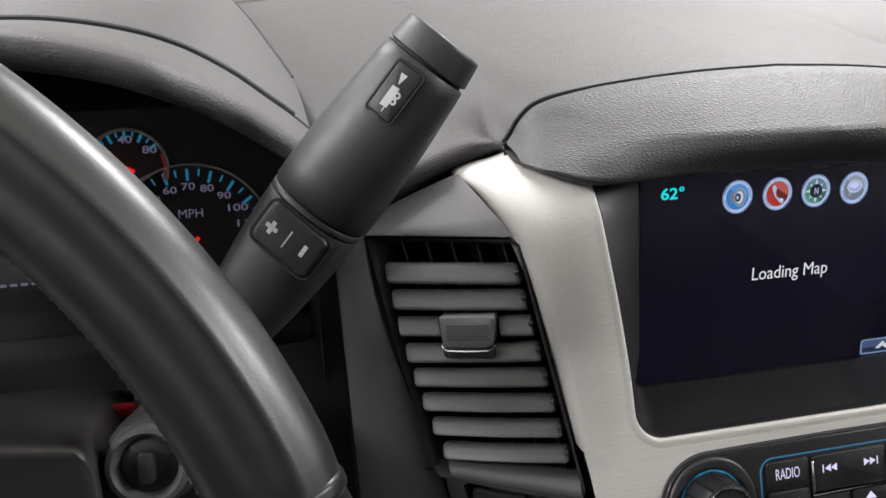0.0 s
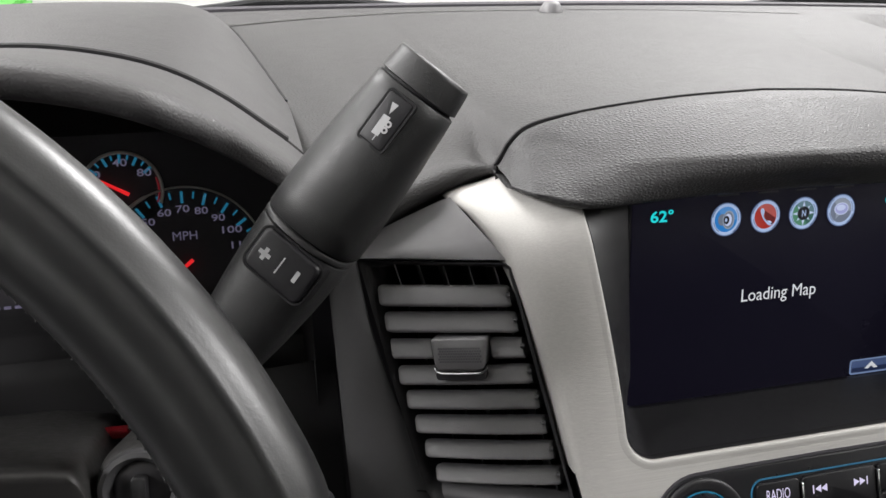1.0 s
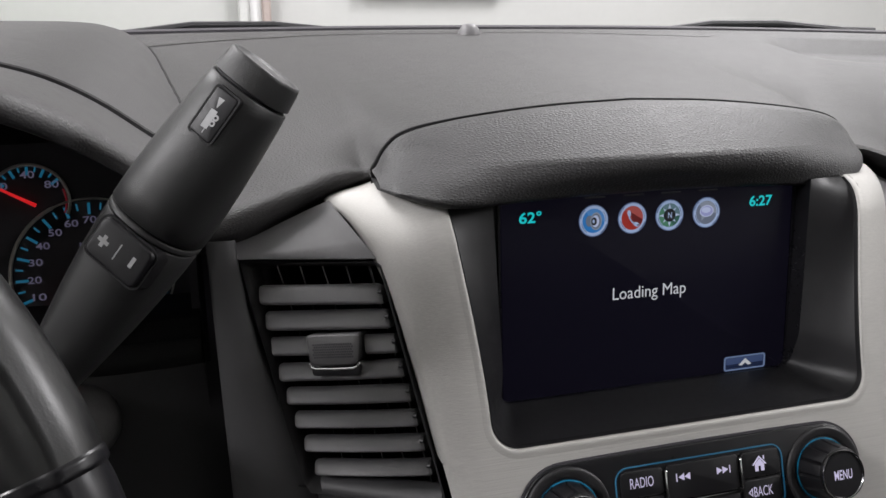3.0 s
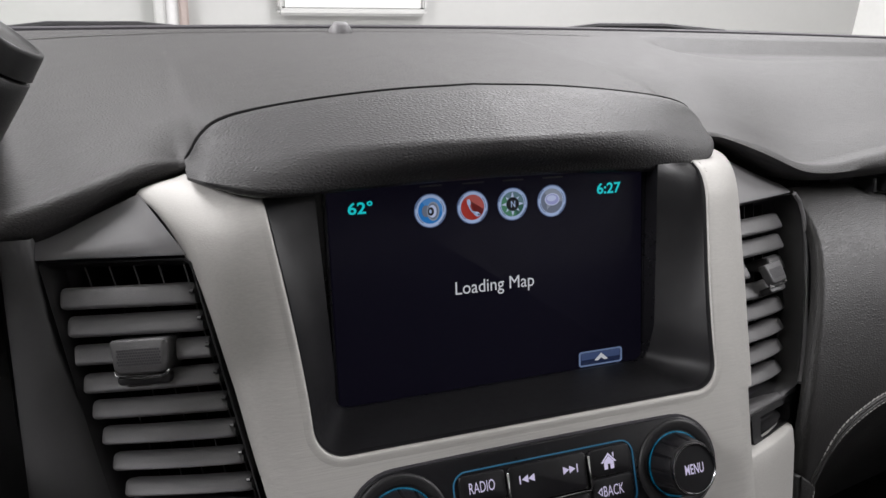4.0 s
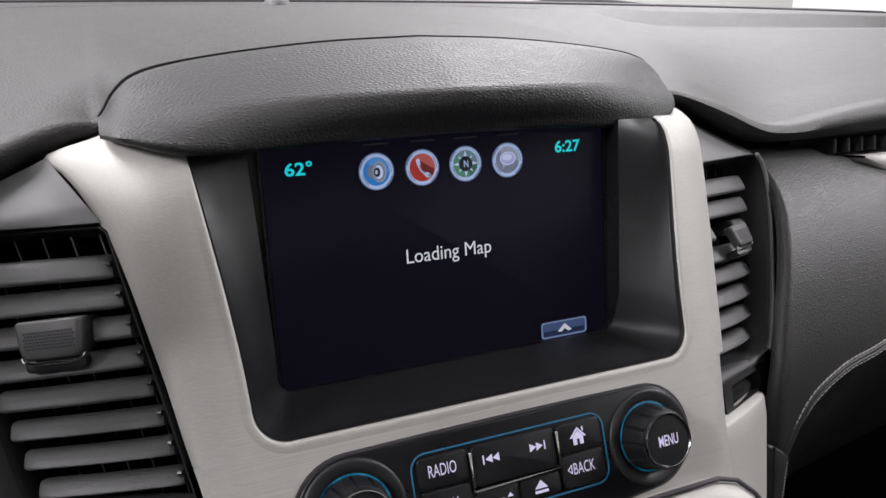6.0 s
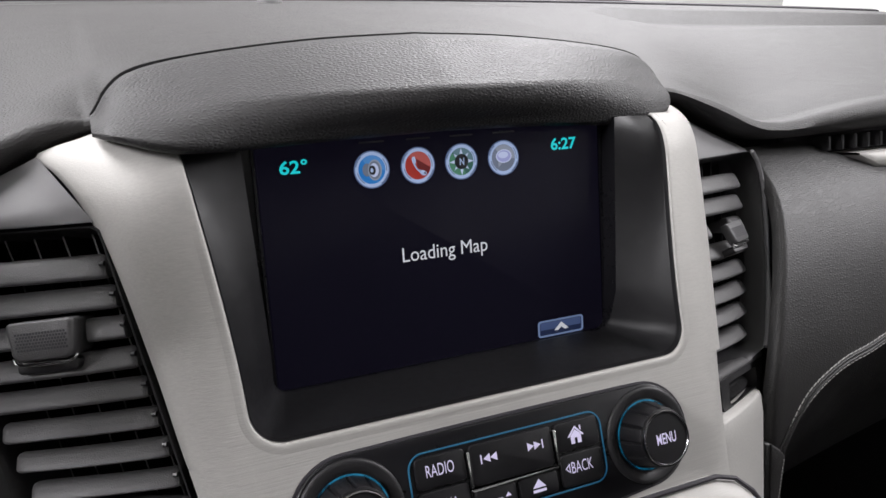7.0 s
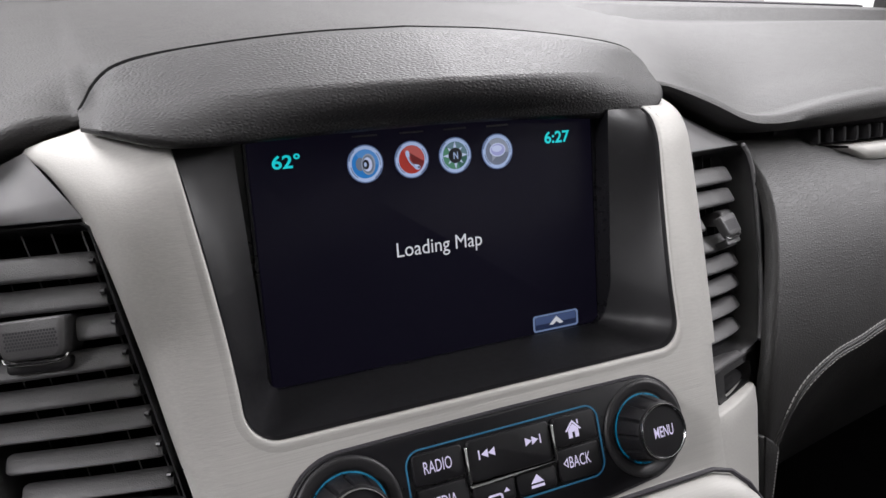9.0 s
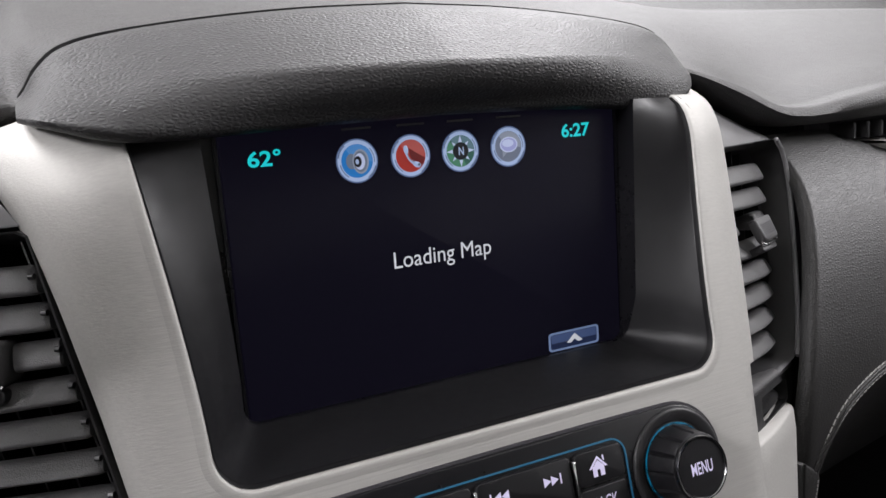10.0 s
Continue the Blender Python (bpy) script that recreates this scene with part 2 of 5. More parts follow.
cyan_glow = material("lit_cyan", (0.02, 0.2, 0.22), 0.4, vary=0, emit=((0.0, 0.75, 0.78), 0.55))
blue_ring_glow = material("lit_blue_ring", (0.02, 0.1, 0.16), 0.4, vary=0, emit=((0.01, 0.2, 0.45), 0.12))
cyan_ring_glow = material("lit_cyan_ring", (0.02, 0.1, 0.16), 0.4, vary=0, emit=((0.0, 0.3, 0.55), 0.27))
bezel_plastic = material("bezel_plastic", (0.019, 0.0185, 0.02), 0.42, spec=0.35, bump=("noise", 2600, 0.00003), vary=0.1, vary_scale=40, rough_vary=0.05)
screen_white = material("screen_white", (0.3, 0.3, 0.32), 0.4, vary=0, emit=((0.75, 0.78, 0.82), 0.42))
thread = material("grey_thread", (0.32, 0.31, 0.3), 0.8, vary=0.2, vary_scale=400)
rim_thread = material("rim_thread", (0.035, 0.034, 0.033), 0.8, vary=0.2, vary_scale=400)
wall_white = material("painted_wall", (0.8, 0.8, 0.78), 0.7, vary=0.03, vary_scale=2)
# the same white paint darkened, to offset strong light on the wall ahead
wall_white_dimmed = material("painted_wall_dimmed", (0.37, 0.37, 0.36), 0.7, vary=0.03, vary_scale=2)
floor_grey = material("epoxy_floor", (0.4, 0.4, 0.4), 0.35, vary=0.1, vary_scale=3)
door_white = material("door_white", (0.55, 0.55, 0.545), 0.5, vary=0.04, vary_scale=4)
door_grey = material("door_grey", (0.42, 0.42, 0.41), 0.5, vary=0.06, vary_scale=6)
head_cloth = material("headliner_cloth", (0.36, 0.355, 0.345), 0.9, vary=0.08, vary_scale=20)
rubber = material("wiper_rubber", (0.02, 0.02, 0.022), 0.6, vary=0.15, vary_scale=40)


def screen_colour(name, c, strength):
    return material(name, tuple(0.2 * v for v in c), 0.4, vary=0, emit=(c, strength))


# ---- the room round the car ----
def wall(name, x0, x1, y0, y1, z0, z1, mat, label):
    ob = part(name, box(x0, x1, y0, y1, z0, z1), mat, world_units=True, smooth=False)
    return tagged(ob, label, "wall" if "wall" in name else name.split("_")[0], kind="structure")


wall("floor", -5, 5, -6, 4.4, -0.1, 0, floor_grey, "grey coated concrete floor of the workshop")
wall("wall_north", -5, 5, 4.4, 4.55, 0, 3.5, wall_white_dimmed, "plain white painted workshop wall ahead of the car, darkened against strong light")
wall("wall_south", -5, 5, -6.15, -6, 0, 3.5, wall_white, "plain white painted workshop wall behind the car")
wall("wall_west", -5.15, -5, -6, 4.4, 0, 3.5, wall_white, "plain white painted workshop side wall")
wall("wall_east", 5, 5.15, -6, 4.4, 0, 3.5, wall_white, "plain white painted workshop side wall")
wall("ceiling", -5, 5, -6, 4.4, 3.5, 3.6, wall_white, "plain white workshop ceiling")

# the cabin shell, behind and over the camera: unseen, walls sized to shape light
wall("cabin_roof", -0.75, 0.75, -2.4, -0.42, 1.82, 1.87, head_cloth, "light grey cloth headliner under the car roof")
wall("cabin_rear_wall", -0.75, 0.75, -2.45, -2.4, 0.5, 1.64, panel_leather, "plain dark wall added behind the cabin to block light from the rear")
wall("cabin_side_wall_1", -0.83, -0.75, -2.4, 0.35, 0.45, 1.42, panel_leather, "dark trimmed door inner wall of the car")
wall("cabin_side_wall_2", 0.75, 0.83, -2.4, 0.35, 0.45, 1.42, panel_leather, "dark trimmed door inner wall of the car")
wall("cabin_floor", -0.75, 0.75, -2.4, 0.35, 0.45, 0.5, void_plastic, "black carpeted floor of the car")
wall("firewall", -0.75, 0.75, 0.35, 0.4, 0.5, 1.28, void_plastic, "black bulkhead behind the dashboard")

# ---- dashboard: padded top ----
dashboard = thing("dashboard", (0, 1.5, 0.6), "dark grey grained soft-touch dashboard with stitched padded edges", "dashboard")

seam_z = curve([0, 0.5, 0.98, 1.17, 1.3, 1.37, 1.43, 1.5, 1.53], [1.07, 1.05, 1.003, 0.973, 0.94, 0.907, 0.848, 0.75, 0.75])
crease_l = curve([1.5, 1.62, 1.75, 1.88, 2.1, 2.25, 2.5], [0.755, 0.765, 0.745, 0.695, 0.623, 0.575, 0.5])
base_l = curve([1.5, 1.68, 1.82, 1.92, 2.19, 2.36, 2.5], [0.66, 0.585, 0.525, 0.48, 0.365, 0.345, 0.335])
plateau = curve([0, 0.5, 1.0, 1.2, 1.35, 1.5, 1.65, 1.8, 2.0, 2.5], [1.07, 1.05, 1.0, 0.965, 0.915, 0.85, 0.79, 0.735, 0.66, 0.5])
crease_r = curve([1.5, 1.62, 1.77, 2.0, 2.13, 2.25, 2.37, 2.6, 3.0, 3.49, 5, 7.2], [0.76, 0.756, 0.722, 0.663, 0.615, 0.563, 0.522, 0.497, 0.545, 0.598, 0.64, 0.55])
base_r = curve([1.5, 1.64, 1.76, 1.94, 2.17, 2.31, 2.45, 2.75, 3.06, 3.55, 5, 7.2], [0.69, 0.69, 0.66, 0.58, 0.478, 0.42, 0.387, 0.376, 0.382, 0.395, 0.42, 0.33])


def ridge(x, b):
    """Height of the pad's front edge, b out from the middle, on the side of x."""
    return seam_z(b) if b < 1.5 else (crease_l(b) if x < 0 else crease_r(b))


def pad_row(x):
    a = abs(x)
    yr, zr = 3.62 - 0.014 * x * x, 1.75 - 0.0045 * x * x
    if a < 1.5:
        yf, zc = 0.27, seam_z(a)
        zb, lip = zc - 0.2, 0.02
    else:
        yf = 0.3
        zc, zb = (crease_l(a), base_l(a)) if x < 0 else (crease_r(a), base_r(a))
        lip = (0.04 if x < 0 else 0.05) + (0.025 if x < 0 else 0.05) * min(1.0, (a - 1.5) / 0.3)
    h = zc - zb
    if x < 0:
        pts = [(yf + 0.5, zb), (yf + 0.3, zb - 0.02), (yf + 0.2, zb - 0.015), (yf + 0.12, zb + 0.14 * h), (yf + 0.05, zb + 0.36 * h), (yf + 0.008, zb + 0.6 * h)]
    else:
        pts = [(yf + 0.5, zb + 0.02), (yf + 0.2, zb - 0.004), (yf + 0.13, zb), (yf + 0.075, zb + 0.16 * h), (yf + 0.04, zb + 0.3 * h), (yf + 0.012, zb + 0.46 * h)]
    pts += [(yf + 0.3 * lip, zc - 0.18 * h), (yf + 0.8 * lip, zc - 0.05 * h), (yf + 1.8 * lip, zc)]
    y0 = yf + 1.8 * lip
    for k in range(1, 33):
        s = (k / 32) ** 1.4
        b = a / (1 + 0.75 * s)
        zk = sum(ridge(x, max(0.0, b + q * 0.26 * min(1.0, s / 0.3))) for q in (-1, -0.6, -0.2, 0.2, 0.6, 1)) / 6
        if x < 0:
            w = min(1.0, s / 0.07)
            zk += (plateau(b) - zk) * w * w * (3 - 2 * w)
        zk = zc + (zk - zc) * min(1.0, s / (0.06 if x < 0 else 0.12))
        pts.append((y0 + (yr - y0) * s, zk + (zr - zk) * (s + 0.08 * math.sin(math.pi * s) * (0 if b < 1 else min(1, b - 1)))))
    # a shallow tray at the back on the passenger side
    edge = lambda v, a, b: min(1.0, max(0.0, (v - a) / (b - a)))
    pts = [(y, z - 0.11 * edge(x, 2.95, 3.15) * edge(y, 2.62 - 0.09 * x, 2.8 - 0.09 * x) * edge(-y, -3.2 + 0.012 * x * x, -3.1 + 0.012 * x * x)) for y, z in pts]
    pts += [(yr + 0.03, zr - 0.03), (yr + 0.04, zr - 0.3)]
    return [(x, y, z) for y, z in pts]


def pad_left_row(x):
    row = pad_row(-2.42)
    lift = pad_row(x)
    return [(x, p[1], q[2]) for p, q in zip(row, lift)][21:]


def pad_z(x, y):
    row = [p for p in pad_row(x)[8:-2]]
    return float(np.interp(y, [p[1] for p in row], [p[2] for p in row]))


slot_y = curve([-2.8, -1.03, 0.4, 2.46], [2.95, 3.33, 3.35, 3.16])
slot = [(x, slot_y(x), pad_z(x, slot_y(x)) + 0.004) for x in [-2.75 + 5.2 * k / 60 for k in range(61)]]
part("defroster_slot", sheet([[(x, y - 0.016, pad_z(x, y - 0.016) + 0.005), (x, y, z + 0.002), (x, y + 0.016, pad_z(x, y + 0.016) + 0.005)] for x, y, z in slot]), shroud_plastic, dashboard, "narrow dark defroster slot")
part("pad_corner", sheet([pad_left_row(-4.2 + 1.78 * k / 20) for k in range(21)]), pad_leather, dashboard, angle=70)
stations = [-2.42 + 0.04 * k for k in range(0, 122)] + [2.46 + 0.14 * k for k in range(35)]
top_pad = part("top_pad", sheet([pad_row(x) for x in stations]), pad_leather, dashboard, "dark grey grained soft dashboard top pad", angle=70)

# ---- hood over the display ----
hood_cy = curve([0, 0.575, 0.825, 1.09, 1.3, 1.42, 1.5], [-0.24, -0.18, -0.13, -0.08, -0.04, 0.02, 0.12])
hood_cz = curve([0, 0.575, 0.825, 1.09, 1.3, 1.42, 1.5], [0.79, 0.788, 0.785, 0.78, 0.768, 0.755, 0.733])
lip_y = curve([0, 0.5, 0.95, 1.18, 1.3, 1.38, 1.45, 1.5], [-0.12, -0.12, -0.15, -0.19, -0.19, -0.165, -0.12, 0.0])
lip_z = curve([0, 0.5, 0.8, 0.95, 1.18, 1.3, 1.38, 1.45, 1.5], [0.594, 0.586, 0.578, 0.573, 0.577, 0.602, 0.628, 0.65, 0.668])

# the passenger end sits further back than the driver's end
lip_y_r = curve([0, 0.5, 0.95, 1.18, 1.3, 1.38, 1.45, 1.5], [-0.12, -0.11, -0.07, -0.03, 0.0, 0.035, 0.1, 0.185])
lip_z_r = curve([0, 0.5, 0.8, 0.95, 1.18, 1.3, 1.38, 1.45, 1.5], [0.594, 0.584, 0.57, 0.56, 0.558, 0.572, 0.6, 0.642, 0.69])
hood_cy_r = curve([0, 0.575, 0.825, 1.09, 1.3, 1.42, 1.5], [-0.24, -0.18, -0.11, -0.01, 0.06, 0.11, 0.19])


def hood_row(x):
    """Top face, a crease that softens towards the ends, front face and the lip rolled under."""
    a = abs(x)
    ys, zs = 0.23, seam_z(a) - 0.003
    cy, ly, lz = (hood_cy, lip_y, lip_z) if x < 0 else (hood_cy_r, lip_y_r, lip_z_r)
    P, T, L = Vector((cy(a), hood_cz(a))), Vector((ys, zs)), Vector((ly(a), lz(a)))
    h = P.y - L.y
    F = Vector((L.x - 0.01, L.y + 0.2 * h))
    soft = min(1.0, max(0.0, (a - 1.04) / 0.28))
    soft = soft * soft * (3 - 2 * soft)
    A, B = P.lerp(T, 0.05 + 0.55 * soft), P.lerp(F, 0.12 + 0.53 * soft)
    pts = [(0.255, zs - 0.12), (0.245, zs - 0.02), (0.238, zs - 0.006)]
    pts += [tuple(T.lerp(A, k / 6) + Vector((0, 0.012 * math.sin(math.pi * k / 6)))) for k in range(6)]
    for k in range(9):
        t = k / 8
        pts.append(tuple(A * (1 - t) ** 2 + P * 2 * t * (1 - t) + B * t * t))
    pts += [tuple(B.lerp(F, k / 6)) for k in range(1, 7)]
    # the front face swells, then turns under
    swell = lambda z: 0.028 * (1 - 0.5 * soft) * math.sin(math.pi * min(1.0, max(0.0, (P.y - z) / (P.y - F.y))))
    pts = [(y - swell(z), z) for y, z in pts]
    pts += [(L.x - 0.002, L.y + 0.1 * h), (L.x + 0.014, L.y + 0.03 * h), (L.x + 0.04, L.y), (L.x + 0.08, L.y), (L.x + 0.16, L.y + 0.02), (0.3, L.y + 0.06)]
    return [(x, y, z) for y, z in pts]


# black tubes laid in the hood seam stand for the shade in its gap
bm = tube([(x, 0.262, seam_z(abs(x)) + 0.003) for x in [1.5 * math.sin(math.pi / 2 * (k / 40 - 1)) for k in range(81)]], 0.0065, 6)
part("seam_shadow", bm, gap_black, dashboard, "black tube standing for the shaded gap of the hood seam")
for side in (-1, 1):
    bm = tube([(side * x, 0.258, seam_z(x) + 0.002) for x in [1.05 + 0.44 * k / 16 for k in range(17)]], [0.0065 + 0.0055 * min(1.0, k / 9) for k in range(17)], 6)
    part("seam_shadow", bm, gap_black, dashboard, "black tube standing for the shaded gap of the hood seam")
hood_x = [1.5 * math.sin(math.pi / 2 * (k / 40 - 1)) for k in range(81)]
part("display_hood", sheet([hood_row(x) for x in hood_x]), hood_leather, dashboard, "grained black padded hood over the display", angle=80)

# ---- binnacle over the instruments ----
bin_top = curve([-6.0, -5.2, -4.4, -3.6, -3.2, -2.95, -2.76, -2.6, -2.5, -2.42], [1.0, 1.2, 1.33, 1.355, 1.31, 1.23, 1.12, 0.995, 0.915, 0.84])
bin_back = curve([-6.0, -5.2, -4.4, -3.6, -3.2, -3.0, -2.85, -2.72, -2.6, -2.42], [1.45, 1.6, 1.68, 1.71, 1.71, 1.695, 1.64, 1.53, 1.38, 1.15])


def binnacle_row(x):
    zs, zb = bin_top(x), bin_back(x)
    yf = -0.82 + 0.95 * max(0, x + 2.95)
    zc = zs - 0.05
    ysm = 0.2 + 0.3 * max(0, x + 2.9)
    pts = [(yf + 0.9, zc - 0.03), (yf + 0.25, zc - 0.10), (yf + 0.1, zc - 0.12), (yf + 0.04, zc - 0.105), (yf + 0.01, zc - 0.06), (yf + 0.015, zc - 0.025), (yf + 0.06, zc), (yf + 0.14, zc + 0.012)]
    for k in range(1, 6):
        s = k / 5
        pts.append((yf + 0.14 + (ysm - yf - 0.14) * s, zc + 0.012 + (zs - zc - 0.012) * s))
    pts += [(ysm + 0.004, zs - 0.05), (ysm + 0.03, zs - 0.05), (ysm + 0.034, zs + 0.012)]
    for k in range(1, 11):
        s = k / 10
        pts.append((ysm + 0.03 + (2.9 - ysm) * s, zs + 0.012 + (zb - zs) * math.sin(math.pi / 2 * s) ** 0.9))
    pts += [(3.3, zb - 0.05), (3.5, zb - 0.3)]
    return [(x, y, z) for y, z in pts]


part("binnacle_hood", sheet([binnacle_row(-6 + 3.58 * k / 70) for k in range(71)]), visor_leather, dashboard, "dark grey stitched leather hood over the instruments", angle=60)
seam = [Vector(binnacle_row(-5.6 + 3.1 * k / 60)[14]) for k in range(61)]
# black tube for the shade down in the instrument hood's groove
part("seam_shadow", tube([p + Vector((0, 0.004, 0.046)) for p in seam], 0.026, 8), gap_black, dashboard, "black tube standing for the shaded seam of the instrument hood")
part("seam_piping", tube([p + Vector((0, 0.055, 0.058)) for p in seam], 0.009, 6), visor_leather, dashboard, "stitched leather ridge beside the seam")
bm = bmesh.new()
run = [Vector(binnacle_row(-5.0 + 2.5 * k / 260)[14]) + Vector((0, 0.09, 0.066)) for k in range(261)]
for q in range(0, 258, 3):
    tube([run[q], run[q + 2]], 0.0045, 5, bm)
part("seam_stitching", bm, rim_thread, dashboard, "dark grey hood stitching")

# a black tube paints the contact shadow where the instrument hood dips into the pad
fold = []
grid = [binnacle_row(-3.3 + 0.88 * k / 88) for k in range(89)]
for q in range(26):
    y = 1.3 + 1.6 * q / 25
    for row in grid:
        z = float(np.interp(y, [p[1] for p in row[15:]], [p[2] for p in row[15:]]))
        if z < pad_z(row[0][0], y):
            fold.append((row[0][0] - 0.005, y, z + 0.002))
            break
if len(fold) > 2:
    part("fold_shadow", tube(fold, 0.014, 8), gap_black, dashboard, "black tube standing for the contact shadow between instrument hood and pad")

# ---- silver trim of the centre stack ----
trim_out = curve([-1.7, -1.0, -0.73, -0.53, -0.3, -0.13, 0.1, 0.21, 0.33, 0.46, 0.54, 0.6, 0.63, 0.68, 0.74], [1.22, 1.27, 1.306, 1.345, 1.385, 1.42, 1.47, 1.5, 1.545, 1.61, 1.67, 1.735, 1.68, 1.5, 1.36])
trim_in0 = curve([-0.575, -0.29, 0.02, 0.55, 0.8], [1.075, 1.088, 1.118, 1.186, 1.21])


def trim_in(z):
    x, r = trim_in0(z), 0.13
    d = z + 0.575
    return x - r + math.sqrt(max(0.0, r * r - (r - d) ** 2)) if d < r else x


def stack_y(x, z):
    """The face of the centre stack."""
    return -0.3 + 0.235 * z + 1.15 * max(0.0, abs(x) - 1.13) ** 2 + 1.5 * max(0.0, z - 0.4) ** 2 + 6 * max(0.0, z - 0.55) ** 2 * min(1.0, max(0.0, (1.8 - abs(x)) / 0.45)) + (3.5 * max(0.0, z - 0.52) ** 2 if x > 0.6 else 0.0)


def trim_edge(z):
    """The trim's flat face begins 0.045 outside the opening."""
    x, r = trim_in0(z) + 0.045, 0.175
    d = z + 0.62
    return x - r + math.sqrt(max(0.0, r * r - (r - d) ** 2)) if d < r else x


def trim_row(side, z):
    i, o = trim_edge(z), trim_out(z) + (0.035 * min(1.0, max(0.0, (0.5 - z) / 0.2)) if side > 0 else 0.0)
    pts = [(i + (o - 0.03 - i) * k / 10, 0.0) for k in range(11)] + [(o - 0.008, 0.012), (o, 0.035), (o, 0.12)]
    return [(side * x, stack_y(side * x, z) + d, z) for x, d in pts]


def opening(zmax=0.74):
    """The rounded opening in the trim, from the top left down and round to the top right."""
    zs = [zmax - (zmax + 0.445) * k / 30 for k in range(31)] + [-0.575 + 0.13 * (1 - math.sin(math.pi / 2 * k / 10)) for k in range(1, 11)]
    left = [(-trim_in(z), z) for z in zs]
    mid = [(-0.945 + 1.89 * k / 24, -0.575) for k in range(1, 24)]
    return left + mid + [(-x, z) for x, z in reversed(left)]


trim = thing("center_trim", (0, -0.4, -0.6), "brushed satin silver trim framing display and vents", "trim panel")
for side in (-1, 1):
    zs = [-0.62 + 0.175 * (1 - math.cos(math.pi / 2 * k / 10)) for k in range(11)] + [-0.445 + 1.185 * k / 48 for k in range(1, 49)]
    part("trim_leg", sheet([trim_row(side, z) for z in zs]), silver, trim, angle=75)
loop = opening()
rows = []
for off, d in ((0.0, 0.08), (0.002, 0.012), (0.006, 0.0), (0.013, -0.004), (0.026, -0.003), (0.0455, 0.0)):
    row = []
    for k, p in enumerate(loop):
        t = Vector(loop[min(k + 1, len(loop) - 1)]) - Vector(loop[max(k - 1, 0)])
        n = Vector((t.y, -t.x)).normalized()
        if n.dot(Vector(p)) < 0:
            n = -n
        x, z = p[0] + n.x * off, p[1] + n.y * off
        row.append((x, stack_y(x, z) + d, z))
    rows.append(row)
part("trim_rim", sheet(rows), silver, trim, "rolled inner edge", angle=75)
part("trim_bridge", sheet([[(x, stack_y(x, z) + (0.0 if abs(x) < trim_out(z) - 0.02 else 0.02), z) for x in [trim_out(z) * (k / 24 - 1) for k in range(49)]] for z in [-0.6195 - 1.0 * k / 24 for k in range(25)]]), silver, trim, angle=75)
for side in (-1, 1):
    rows = []
    for k in range(13):
        s = k / 12
        x = 1.25 + 0.6 * s
        zt = -0.985 - 0.04 * s
        y = stack_y(1.3, -1.0) + 0.02 + 0.30 * s ** 1.2
        rows.append([(side * x, y + 0.1, zt), (side * x, y + 0.01, zt), (side * x, y - 0.004, zt - 0.02)] + [(side * (x + 0.02 * s - (0.05 + (0.09 * s if side > 0 else 0)) * j / 6), y - 0.235 * 0.6 * j / 6, zt - 0.02 - 0.6 * j / 6) for j in range(1, 7)])
    rows.append([(p[0] + side * 0.01, p[1] + 0.15, p[2]) for p in rows[-1]])
    part("trim_wing", sheet(rows), silver, trim, angle=60)

# ---- display ----
display = thing("touch_display", (0, 0, 0), "black in-dash touch display showing Loading Map text", "display")


outer = opening(0.6)


def inner_point(p):
    """The edge of the glass recess that belongs to a point of the opening: the same outline, smaller and with tighter corners."""
    x, z = p
    side = -1 if x < 0 else 1
    edge = lambda h: 0.957 - 0.046 * (0.55 - h) if side < 0 else 0.93 - 0.02 * (0.55 - h)
    r, low = 0.06, -0.514
    ex = edge(low) - r
    if z >= -0.445:
        h = z if z > 0 else z * (low + r) / -0.445
        return (side * edge(h), h)
    if abs(x) > 0.945:
        a = math.atan2(-0.445 - z, abs(x) - 0.945)
        return (side * (ex + r * math.cos(a)), low + r - r * math.sin(a))
    return (x * ex / 0.945, low)


rows = []
for s, f in ((0, 0.0), (0.05, 0.03), (0.35, 0.35), (0.7, 0.72), (1, 1)):
    row = []
    for p in outer:
        q = inner_point(p)
        y0 = stack_y(p[0], p[1]) + 0.03
        row.append((p[0] * (1 - f) + q[0] * f + (0.004 if p[0] < 0 else -0.004), y0 * (1 - s) - (0.1 if q[1] > -0.3 else 0.1 - 0.065 * min(1.0, (-0.3 - q[1]) / 0.2)) * s, p[1] * (1 - f) + q[1] * f + 0.003))
    rows.append(row)
# black ring painted in for the shaded gap between housing and trim
gap = [[(x * k, stack_y(x, z) + d, z * k2) for x, z in outer] for k, k2, d in ((1.0005, 1.0005, 0.006), (0.9955, 0.993, 0.014), (0.9955, 0.993, 0.06))]
part("opening_shade", sheet(gap), gap_black, display, "black ring standing for the shaded gap round the opening", angle=60)
step = [rows[-1], [(x * 0.999, y + 0.006, z) for x, y, z in rows[-1]], [(x * 0.99, 0.015, z - (0.004 if z < -0.4 else 0)) for x, y, z in rows[-1]]]
part("glass_recess", sheet(step), gloss_black, display, "black step round the glass", angle=30)
part("display_housing", sheet(rows), housing_plastic, display, "dark grey recessed plastic surround", angle=60)
SCR = facing((0, 0, 0))
part("bezel_back", prism(rrect(2.0, 1.3, 0.03, 4, 0.02, 0.1), -0.075, -0.02), gloss_black, display, "black bezel behind the glass", SCR)
part("screen", prism(rrect(1.775, 1.17, 0.02, 4, 0.008, 0.06), -0.06, -0.002, 0.008), screen_glass, display, "glossy black screen glass", SCR)
